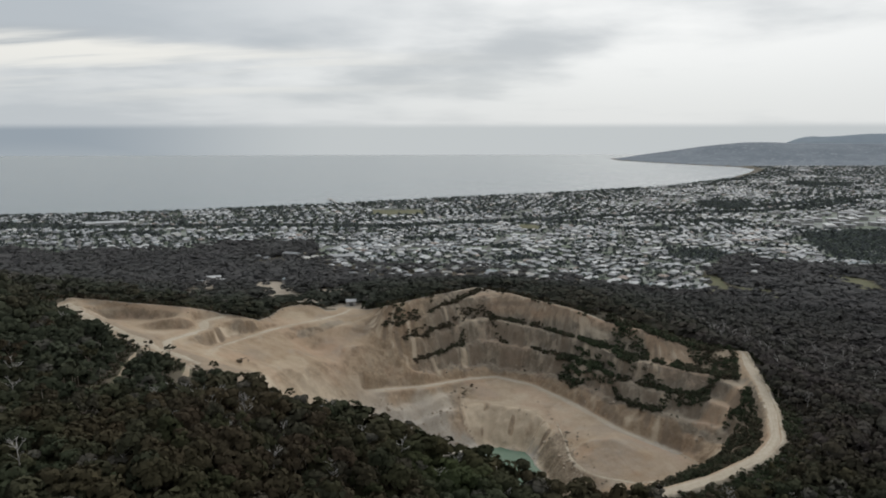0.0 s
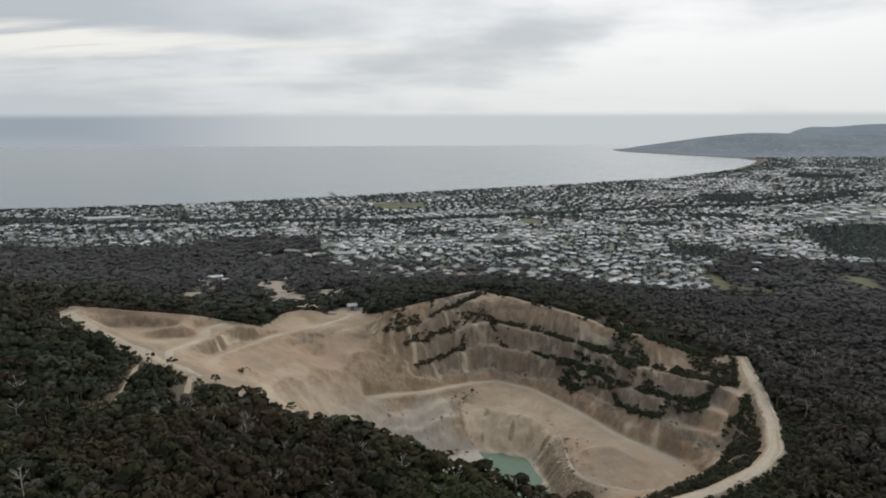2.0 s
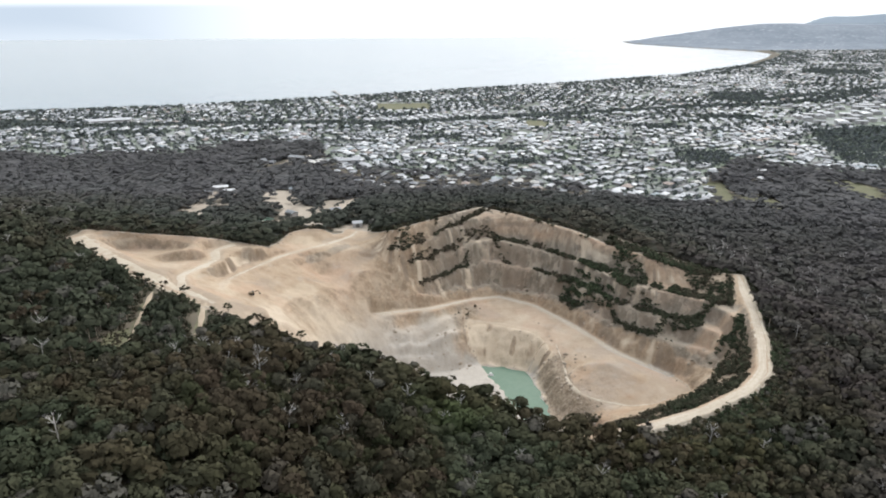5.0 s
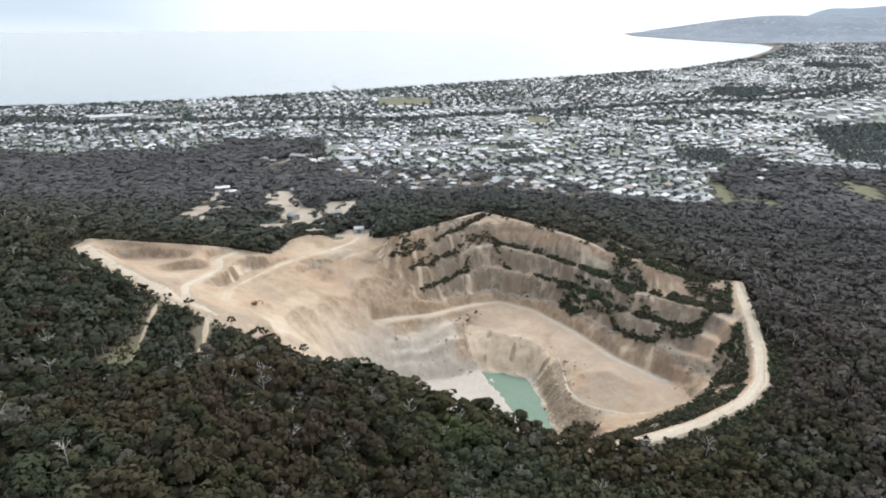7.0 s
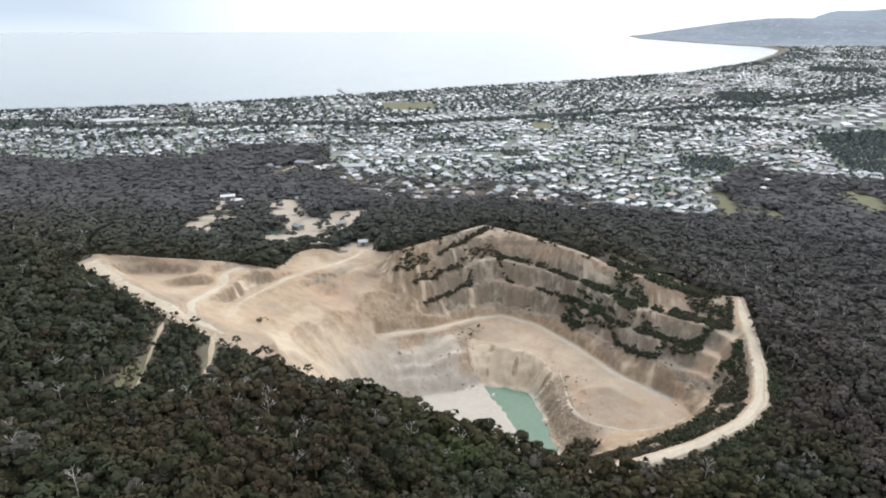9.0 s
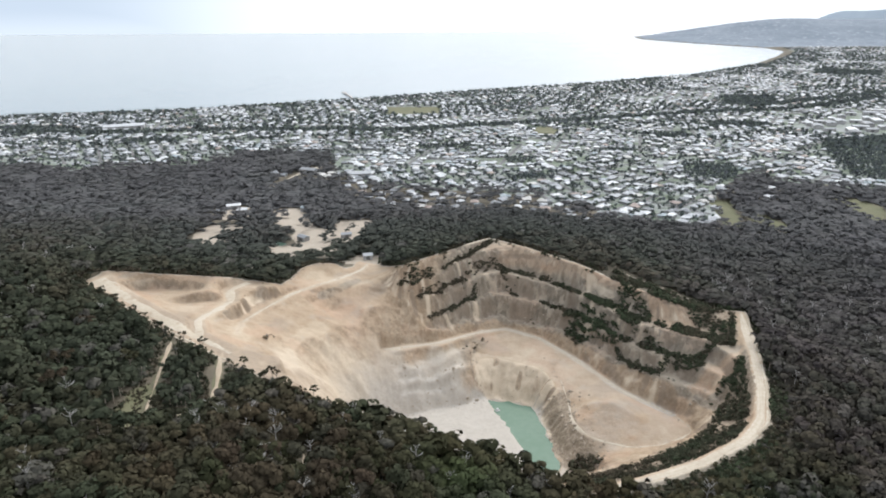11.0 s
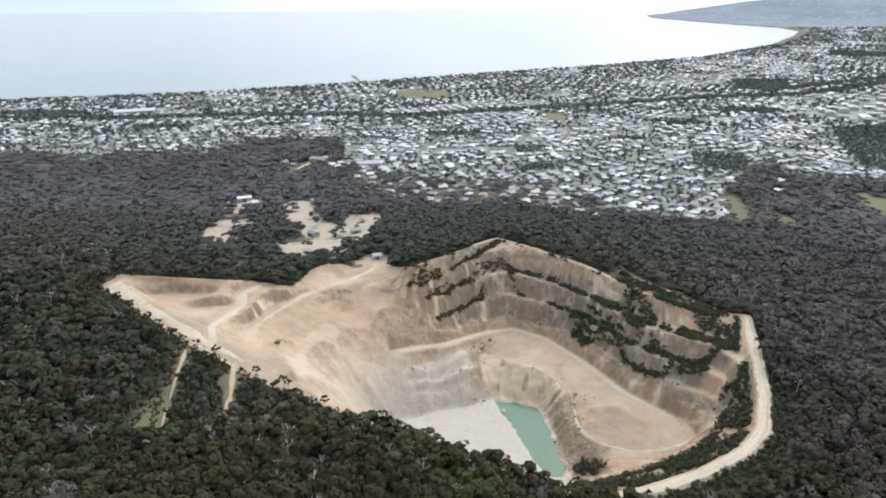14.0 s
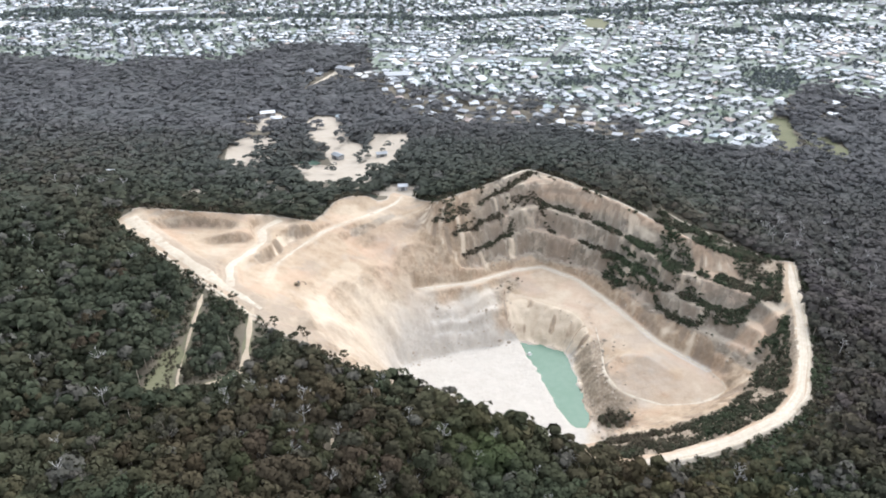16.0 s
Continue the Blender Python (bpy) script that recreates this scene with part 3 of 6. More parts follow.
WEST_SLOPE = np.where(inside([(-104, 330), (-96, 385), (-60, 412), (-34, 408), (-16, 398), (8, 414), (13, 390), (8, 366), (-30, 345), (-36, 300), (-80, 282)], SX, SY), 1.0, 0.0) * step(line_distance(QUARRY, SX, SY, True), 3, 12)
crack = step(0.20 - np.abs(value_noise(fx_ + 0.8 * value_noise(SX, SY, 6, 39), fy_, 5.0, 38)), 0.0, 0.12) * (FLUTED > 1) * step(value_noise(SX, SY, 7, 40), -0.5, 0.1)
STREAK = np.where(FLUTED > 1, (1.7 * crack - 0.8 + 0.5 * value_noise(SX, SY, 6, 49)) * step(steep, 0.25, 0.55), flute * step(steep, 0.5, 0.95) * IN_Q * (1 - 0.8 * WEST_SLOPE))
SKZ = SKZ + soft * steep * (0.8 * value_noise(SX, SY, 11, 21) + 0.5 * value_noise(SX, SY, 4.2, 22) + 0.3 * value_noise(SX, SY, 2.0, 23) - step(steep, 0.35, 0.8) * (0.9 + 1.5 * FLUTED) * (1 - 0.75 * WEST_SLOPE) * np.maximum(flute, 0) + 1.5 * (1 - 0.9 * WEST_SLOPE) * (crease - 0.5) * step(steep, 0.3, 0.8))
SKZ = SKZ + soft * (0.14 * value_noise(SX, SY, 5, 24) + 0.35 * value_noise(SX, SY, 14, 28))
DRIFT = 0.8 * value_noise(fx_, fy_, 22, 33) + (0.45 - 0.25 * WEST_SLOPE) * value_noise(fx_, fy_, 9, 34) + 0.45 * value_noise(SX, SY, 26, 35) + 0.7 * (FLUTED > 1)
SKZ = SKZ + soft * WEST_SLOPE * step(steep, 0.3, 0.8) * (3.2 * value_noise(fx_, fy_, 24, 36) + 1.6 * (0.5 - np.abs(value_noise(fx_, fy_, 15, 37))))
for road, half in ((ROAD_EAST, 2.6), (RAMP, 2.4), (ROAD_WEST[:6], 6.0), (ROAD_FORK, 3.2), (ROAD_UP, 1.2)):
    d = line_distance(road, SX, SY)
    p = np.asarray(road, float)
    best, hz = np.full(SX.shape, 1e9), np.zeros(SX.shape)
    for a, b in zip(p[:-1], p[1:]):
        v = b - a
        t = np.clip(((SX - a[0]) * v[0] + (SY - a[1]) * v[1]) / (v[0] ** 2 + v[1] ** 2), 0, 1)
        q = np.hypot(SX - a[0] - t * v[0], SY - a[1] - t * v[1])
        hz = np.where(q < best, a[2] + t * v[2], hz)
        best = np.minimum(best, q)
    SKZ = SKZ + (1 - step(d, half, half + 2.6)) * (hz - SKZ)
# basin of the pond
pd = line_distance(POND, SX, SY, True) * np.where(inside(POND, SX, SY), -1, 1) + 1.5 * value_noise(SX, SY, 8, 97) + 0.7 * value_noise(SX, SY, 3.2, 98)
SKZ = np.where(pd < 0, np.minimum(SKZ, POND_Z - np.minimum(0.3 - pd * 0.3, 3.0)), SKZ)
SKZ = np.where((pd >= 0) & (pd < 4), np.maximum(SKZ, POND_Z + 0.1 + 0.1 * pd), SKZ)


def height(x, y):
    x, y = np.asarray(x, float), np.asarray(y, float)
    u, v = np.clip((x - GX0) / CELL, 0, len(SKX) - 1.001), np.clip((y - GY0) / CELL, 0, len(SKY) - 1.001)
    i, j = u.astype(int), v.astype(int)
    fx, fy = u - i, v - j
    z = (SKZ[j, i] * (1 - fx) + SKZ[j, i + 1] * fx) * (1 - fy) + (SKZ[j + 1, i] * (1 - fx) + SKZ[j + 1, i + 1] * fx) * fy
    here = (x > GX0) & (x < SKX[-1]) & (y > GY0) & (y < SKY[-1])
    return np.where(here, z, base_height(x, y))


def spread(lo, hi, fine, end_lo, end_hi, grow, cap):
    """Grid lines, fine between lo and hi and wider outwards."""
    out = list(np.arange(lo, hi + fine / 2, fine))
    s = fine
    while out[-1] < end_hi:
        s = min(s * grow, cap)
        out.append(out[-1] + s)
    s, left = fine, []
    v = lo
    while v > end_lo:
        s = min(s * grow, cap)
        v -= s
        left.append(v)
    return np.array(left[::-1] + out)


TOWN = [(-1700, 1050), (-1100, 900), (-760, 880), (-606, 900), (-488, 890), (-457, 955), (-369, 972), (-351, 1041), (-295, 1088), (-196, 1077), (-163, 932), (-124, 860), (-63, 815), (-22, 780),
        (30, 790), (60, 770), (90, 760), (84, 690), (110, 715), (136, 722), (140, 662), (183, 640), (238, 630), (262, 690), (275, 745), (318, 826), (387, 905), (388, 850), (457, 825), (520, 820), (650, 980),
        (800, 1100), (1100, 1180), (2300, 1700), (2700, 3300), (1500, 3350), (1425, 3300), (1420, 3150), (1310, 2950), (1085, 2610), (735, 2255), (375, 2050),
        (115, 1938), (-275, 1745), (-615, 1600), (-966, 1525), (-2300, 1210)]
YARDS = [[(-204, 523), (-214, 552), (-222, 583), (-219, 610), (-197, 614), (-188, 577), (-180, 543), (-190, 524)], [(-184, 690), (-178, 706), (-157, 704), (-134, 620), (-146, 600), (-168, 632)], [(-112, 640), (-79, 641), (-74, 584), (-79, 522), (-92, 516), (-98, 545)],
         [(-156, 542), (-138, 538), (-120, 528), (-101, 540), (-89, 508), (-86, 472), (-104, 478), (-127, 484), (-140, 505)], [(-242, 684), (-230, 712), (-214, 704), (-206, 672), (-212, 640), (-226, 645)], [(-139, 620), (-112, 600), (-101, 565), (-120, 528), (-138, 575)],
         [(-76, 442), (-52, 444), (-50, 458), (-66, 462)], [(-188, 420), (-180, 430), (-174, 424), (-179, 417)]]
FIELDS = [[(415, 768), (432, 764), (448, 735), (420, 676), (405, 684), (412, 740)], [(272, 735), (289, 745), (276, 690), (264, 640), (255, 650)], [(-160, 1615), (-46, 1611), (-43, 1529), (-151, 1519)],
          [(293, 696), (312, 657), (304, 626), (296, 636), (288, 668)], [(140, 1245), (136, 1280), (150, 1330), (172, 1332), (182, 1290), (168, 1243)]]
TRACK_A = [(-104, 282), (-101, 270), (-98, 258), (-95, 246), (-92, 236), (-96, 228), (-102, 223)]
TRACK_B = [(-128, 286), (-126, 276), (-124, 266), (-122, 256), (-117, 237), (-113, 222), (-109, 217)]
CLEARING = [(-128, 241), (-122, 251), (-117, 240), (-112, 222), (-109, 208), (-119, 204), (-125, 222)]
GLADE = [(-116, 277), (-109, 276), (-106, 267), (-111, 264)]


def soft_in(poly, x, y, w):
    """1 inside, 0 outside, softened over w metres."""
    d = line_distance(poly, x, y, True) * np.where(inside(poly, x, y), 1, -1)
    return step(d + 0.25 * w * value_noise(x, y, 7, 91), -w / 2, w / 2)


def ground_zone(x, y):
    town = inside(TOWN, x, y).astype(float)
    bare, grass = np.zeros(x.shape), np.zeros(x.shape)
    for p in YARDS:
        bare = np.maximum(bare, np.where(inside(p, x, y), 1, 1 - step(line_distance(p, x, y, True), 0, 8)))
    for p in FIELDS:
        grass = np.maximum(grass, np.where(inside(p, x, y), 1, 1 - step(line_distance(p, x, y, True), 0, 8)))
    grass = np.maximum(grass, 0.6 * np.maximum(soft_in(CLEARING, x, y, 5), soft_in(GLADE, x, y, 5)))
    for line, w in ((TRACK_A, 2.4), (TRACK_B, 2.4)):
        grass = np.maximum(grass, 0.5 * (1 - step(line_distance(line, x, y), w * 0.6, w * 1.4)))
    bare = np.maximum(bare, 1 - step(line_distance(QUARRY, x, y, True), 0.0, 2.2))
    return np.stack([town, bare, grass], -1)


DUST = [(-100, 288), (-86, 318), (-74, 340), (-58, 366), (-40, 382), (-12, 390), (8, 400), (16, 380), (40, 318), (60, 298), (66, 288), (40, 270), (-30, 268), (-80, 276)]
HEAP_FOOT = [(52, 356), (64, 362), (65, 347), (65, 327), (72, 315), (74, 304), (62, 294), (54, 316), (52, 341)]
SPOIL = [[(57, 387), (66, 391), (60, 372), (52, 373)], HEAP_FOOT, [(-1, 396), (18, 412), (22, 404), (14, 392), (6, 386)], [(62, 292), (84, 281), (107, 287), (122, 302), (132, 318), (146, 336), (151, 342), (155, 330), (146, 304), (130, 279), (110, 264), (85, 252), (60, 248), (50, 262)], [(138, 398), (158, 402), (170, 402), (163, 378), (157, 362), (146, 380)]]
FACE = [(10, 400), (26, 394), (38, 390), (52, 386), (50, 372), (44, 364), (19, 372), (8, 385)]
PINK = [(117, 402), (116, 391), (131, 382), (146, 385), (146, 397), (128, 400)]
RIDGE = [(158, 356), (145, 354), (129, 346), (136, 338), (148, 340), (155, 345)]


def rock_zone(x, y, z):
    warm = 0.65 * np.exp(-(((x + 62) / 24) ** 2 + ((y - 392) / 30) ** 2)) + soft_in(RIDGE, x, y, 8) + soft_in(PINK, x, y, 4) + 0.35 * soft_in(MOUND_EDGE, x, y, 8) + 1.1 * soft_in(FACE, x, y, 6) + 0.95 * soft_in(WALL, x, y, 4) * step(z, 64, 70) * step(x, 16, 40)
    pale = np.maximum(0.85 * soft_in(DUST, x, y, 44), 0.9 * step(-z, -29, -18) * (1 - step(x, 46, 60)))
    pale = np.maximum(pale, 0.85 * np.exp(-(((x + 48) / 34) ** 2 + ((y - 338) / 34) ** 2)))
    pale = np.maximum(pale, (0.30 + 0.40 * value_noise(x, y, 14, 94)) * step(-x, 90, 125))
    pale = np.maximum(pale, 0.3 * soft_in([(-97, 398), (-98, 418), (-88, 427), (-72, 428), (-64, 420), (-80, 406)], x, y, 6))
    for road, w in ((RAMP, 4), (ROAD_WEST, 15), (ROAD_FORK, 7), (ROAD_UP, 4), (ROAD_EAST, 4)):
        pale = np.maximum(pale, 0.55 * (1 - step(line_distance(road, x, y), w * 0.3, w)))
    pale = pale * (1 - 0.6 * soft_in(FACE, x, y, 14))
    grey = 0.95 * soft_in(WALL, x, y, 5) * (1 - 0.75 * np.exp(-(((x + 24) / 20) ** 2))) * (1 - 0.6 * step(z, 64, 72) * step(x, 16, 40))
    grey = np.maximum(grey, 0.4 * soft_in(LOW, x, y, 12) * (1 - soft_in(FACE, x, y, 6)))
    grey = grey * (1 - 0.85 * np.maximum(soft_in(RIDGE, x, y, 8), soft_in(PINK, x, y, 4)))
    grey = np.maximum(grey, 0.35 * np.exp(-(((x + 92) / 14) ** 2 + ((y - 345) / 20) ** 2)))
    warm = np.maximum(warm, 0.9 * np.exp(-(((x + 60) / 8) ** 2 + ((y - 380) / 22) ** 2)))
    # small faces of the west flats: shade painted in as greyer, undusted rock
    for face in ([(-178, 348), (-175.5, 353), (-170, 357.5), (-160, 360.5), (-150, 361.5), (-140, 361.5)], [(-149, 343.5), (-140.5, 347), (-130, 350.5)], [(-119, 334), (-116, 344), (-114, 352), (-113.5, 364), (-109, 373)], [(-82, 394), (-72, 404), (-62, 416)]):
        bare = (1 - step(line_distance(face, x, y), 1.6, 3.2)) * (0.85 + 0.3 * value_noise(x, y, 6, 93))
        grey = np.maximum(grey, 0.6 * bare)
        warm = np.maximum(warm, 0.35 * bare)
        pale = pale * (1 - np.clip(bare, 0, 1))
    return np.stack([warm, pale, grey], -1)


def spoil_zone(x, y):
    return np.max([soft_in(p, x, y, 9) * (0.55 if k in (0, 2) else 1.0) for k, p in enumerate(SPOIL)], 0)


def build_land():
    xs = spread(-212, 188, 0.95, -5400, 5400, 1.08, 28)
    xs = np.concatenate([np.arange(-5500, xs[xs > -1900][0] - 100, 120), xs[(xs > -1900) & (xs < 2800)], np.arange(xs[xs < 2800][-1] + 100, 5500, 120)])
    ys = spread(230, 490, 0.95, -800, 4880, 1.08, 26)
    X, Y = np.meshgrid(xs, ys)
    Z = height(X, Y)
    # small crags where the rock stands steep
    ci, cj = np.clip(np.round((X - GX0) / CELL).astype(int), 0, len(SKX) - 1), np.clip(np.round((Y - GY0) / CELL).astype(int), 0, len(SKY) - 1)
    here = np.where((X > GX0) & (X < GX1) & (Y > GY0) & (Y < GY1), (soft * step(steep, 0.3, 0.9) * (1 - 0.75 * WEST_SLOPE))[cj, ci], 0)
    Z = Z + here * (0.55 * np.abs(value_noise(X, Y, 2.7, 95)) + 0.5 * value_noise(X, Y, 1.6, 96) - 0.2)
    nx, ny = len(xs), len(ys)
    V = np.stack([X, Y, Z], -1).reshape(-1, 3)
    idx = np.arange(nx * ny).reshape(ny, nx)
    F = np.stack([idx[:-1, :-1], idx[:-1, 1:], idx[1:, 1:], idx[1:, :-1]], -1).reshape(-1, 4)
    mid = V[F].mean(1)
    pit = inside(QUARRY, mid[:, 0], mid[:, 1])
    wet = V[F][:, :, 2].max(1) < -3

    def cutout(mask):
        f = F[mask]
        used, inv = np.unique(f, return_inverse=True)
        return V[used], inv.reshape(-1, 4)

    v, f = cutout(~pit & ~wet)
    me = grid_mesh("ground", v, f, [M_GROUND, M_HEAD], True)
    c = v[f].mean(1)
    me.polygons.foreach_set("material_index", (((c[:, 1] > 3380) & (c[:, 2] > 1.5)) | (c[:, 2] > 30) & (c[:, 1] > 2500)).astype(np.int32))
    paint(me, "zone", ground_zone(v[:, 0], v[:, 1]))
    tagged(new("ground", me), "wooded hillside falling to a flat coastal plain", "ground", kind="structure")
    quarry = tagged(new("quarry"), "open stone quarry with benched walls and pale haul roads", "quarry", kind="structure")
    wall = pit & inside(WALL, mid[:, 0], mid[:, 1])
    floor = pit & (mid[:, 2] < 19) & ~wall
    for name, mask, label in (("rock_wall", wall, "grey-brown benched rock face"), ("pit_floor", floor, "pale dusty quarry floor"), ("rock_slope", pit & ~wall & ~floor, "tan and orange graded rock slopes")):
        v, f = cutout(mask)
        me = grid_mesh(name, v, f, [M_ROCK], True)
        paint(me, "zone", rock_zone(v[:, 0], v[:, 1], v[:, 2]))
        i, j = np.clip(np.round((v[:, 0] - GX0) / CELL).astype(int), 0, len(SKX) - 1), np.clip(np.round((v[:, 1] - GY0) / CELL).astype(int), 0, len(SKY) - 1)
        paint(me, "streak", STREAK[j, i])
        paint(me, "drift", DRIFT[j, i])
        paint(me, "spoil", spoil_zone(v[:, 0], v[:, 1]))
        part_np(name, me, quarry, label)


build_land()


def smooth_line(line, gap):
    p = np.asarray(line, float)
    t = np.concatenate([[0], np.cumsum(np.hypot(*np.diff(p[:, :2], axis=0).T))])
    s = np.linspace(0, t[-1], max(2, int(t[-1] / gap)))
    q = np.stack([np.interp(s, t, p[:, k]) for k in range(p.shape[1])], -1)
    for _ in range(4):
        q[1:-1] = 0.5 * q[1:-1] + 0.25 * (q[:-2] + q[2:])
    return q


def road_strip(name, line, half, material, label, category, lift=0.12, rows=5, ragged=0.8, seed=1, taper=0.0):
    q = smooth_line(line, 2.5)
    d = np.gradient(q[:, :2], axis=0)
    d /= np.hypot(*d.T)[:, None]
    side = np.stack([d[:, 1], -d[:, 0]], -1)
    off = np.linspace(-1, 1, rows)
    w = half + ragged * value_noise(np.arange(len(q)) * 2.5, np.zeros(len(q)), 6, seed)
    if taper:
        w = w * np.clip(0.3 + np.arange(len(q)) * 2.5 / taper, 0, 1)
    P = q[:, None, :2] + side[:, None, :] * (off[None, :] * w[:, None])[:, :, None]
    z = height(P[..., 0], P[..., 1]) + lift - 0.25 * (np.abs(off)[None, :] > 0.99)
    V = np.concatenate([P, z[..., None]], -1).reshape(-1, 3)
    idx = np.arange(len(V)).reshape(len(q), rows)
    F = np.stack([idx[:-1, :-1], idx[:-1, 1:], idx[1:, 1:], idx[1:, :-1]], -1).reshape(-1, 4)
    me = grid_mesh(name, V, F, [material], True)
    if material is M_ROAD:
        paint(me, "lane", np.stack([(off[None, :] * w[:, None] + 20).ravel(), np.repeat(np.arange(len(q)) * 2.5, rows), np.zeros(len(V))], -1))
    return tagged(new(name, me), label, category, kind="structure")


road_strip("haul_road", ROAD_EAST, 3.0, M_ROAD, "pale crushed-rock haul road round the quarry rim", "road", seed=2, taper=22)
road_strip("haul_road", ROAD_WEST[4::-1], 4.0, M_PALE, "pale crushed-rock haul road along the quarry edge", "road", ragged=1.4, seed=3, taper=60)
road_strip("haul_road", ROAD_FORK, 2.6, M_PALE, "pale crushed-rock road curving onto the upper flats", "road", seed=4)
road_strip("haul_road", ROAD_UP[1:], 1.3, M_PALE, "pale crushed-rock road climbing to the upper rim", "road", seed=9)
road_strip("rim_track", [(107, 446), (118, 432), (133, 425), (145, 415), (158, 408)], 1.2, M_PALE, "pale track along the top of the high wall", "track", seed=10)
road_strip("rim_track", CREST, 1.3, M_PALE, "pale track along the top of the high wall", "track", seed=11)
road_strip("forest_track", [(-53, 212), (-50, 200), (-47, 186)], 0.5, M_TRACK, "narrow wheel track under the gum trees", "track", seed=12)
road_strip("haul_road", RAMP, 1.6, M_ROAD, "pale crushed-rock ramp under the high wall", "road", seed=5)
road_strip("haul_road", MOUND_EDGE[:8], 0.9, M_PALE, "narrow pale track round the spoil heap", "road", seed=6)
road_strip("forest_track", [(-221, 828), (-212, 880), (-205, 925), (-190, 965)], 4.0, M_PALE, "pale gravel road at the edge of the town", "track", lift=0.6, seed=13)
road_strip("forest_track", [(-166, 475), (-150, 455), (-137, 437), (-124, 419)], 2.4, M_PALE, "pale strip of bare ground among the trees", "track", ragged=1.4, seed=17)
road_strip("forest_track", TRACK_A, 1.5, M_TRACK, "pale gravel track between trees", "track", seed=7)
road_strip("forest_track", TRACK_B, 0.8, M_TRACK, "pale gravel track through a grassy clearing", "track", seed=8)


def windrow(line, label, seed):
    """A low ridge of loose rock heaped along the outer side of a haul road."""
    q = smooth_line(line, 1.6)
    d = np.gradient(q[:, :2], axis=0)
    d /= np.hypot(*d.T)[:, None]
    side = np.stack([d[:, 1], -d[:, 0]], -1)
    off = np.array([-1.1, -0.6, 0.0, 0.6, 1.1])
    rise = np.array([-0.3, 0.45, 0.75, 0.45, -0.3])
    lump = 1 + 0.5 * value_noise(np.arange(len(q)) * 1.6, np.zeros(len(q)), 3.1, seed)
    P = q[:, None, :2] + side[:, None, :] * (off[None, :] * (0.8 + 0.3 * lump[:, None]))[:, :, None]
    z = height(P[..., 0], P[..., 1]) + rise[None, :] * lump[:, None]
    V = np.concatenate([P, z[..., None]], -1).reshape(-1, 3)
    idx = np.arange(len(V)).reshape(len(q), 5)
    F = np.stack([idx[:-1, :-1], idx[:-1, 1:], idx[1:, 1:], idx[1:, :-1]], -1).reshape(-1, 4)
    tagged(new("windrow", grid_mesh("windrow", V, F, [M_PALE], True)), label, "earth bank", kind="structure")


windrow([(x - 0.6, y + 0.3) for x, y, z in ROAD_OUT], "low bank of loose rock along the outer road edge", 14)
windrow([(x + 1.0, y + 1.4) for x, y, z in RIM_NEAR[6:]], "low bank of loose rock along the quarry lip", 15)


def flat_sheet(name, outline, z, material, label, category):
    bm = bmesh.new()
    f = bm.faces.new([bm.verts.new((x, y, z)) for x, y in outline])
    if f.normal.z < 0 or f.calc_area() and (f.normal_update() or f.normal.z < 0):
        f.normal_flip()
    me = bpy.data.meshes.new(name)
    bm.to_mesh(me)
    bm.free()
    me.materials.append(material)
    return tagged(new(name, me), label, category, kind="structure")


flat_sheet("pond_water", [(39 + (x - 39) * 1.16, 338 + (y - 338) * 1.06) for x, y in smooth_line(POND + POND[:1], 3)[:-1]], POND_Z, M_POND, "milky green water in the quarry pond", "water")
flat_sheet("yard_pond", [(-158, 545), (-151, 537), (-142, 536), (-138, 544), (-147, 550)], float(height(-149, 543)) + 0.5, M_POND, "small teal settling pond in the yard", "water")
flat_sheet("sea_water", [(-5500, 650), (5500, 650), (5500, 4870), (-5500, 4870)], 0.0, M_SEA, "calm silver-grey sea under cloud", "sea")


# ---------------------------------------------------------------- trees
rng = np.random.default_rng(7)


def tube(p0, p1, r0, r1, sides):
    """A tapered limb as triangles."""
    p0, p1 = np.asarray(p0, float), np.asarray(p1, float)
    d = (p1 - p0) / max(np.linalg.norm(p1 - p0), 1e-6)
    a = np.cross(d, (0.3, 0.9, 0.1) if abs(d[2]) > 0.8 else (0, 0, 1))
    a /= np.linalg.norm(a)
    b = np.cross(d, a)
    t = np.arange(sides) * 2 * np.pi / sides
    ring = np.cos(t)[:, None] * a + np.sin(t)[:, None] * b
    lo, hi = p0 + ring * r0, p1 + ring * r1
    tris = []
    for i in range(sides):
        j = (i + 1) % sides
        tris += [(lo[i], lo[j], hi[j]), (lo[i], hi[j], hi[i])]
    return np.array(tris)


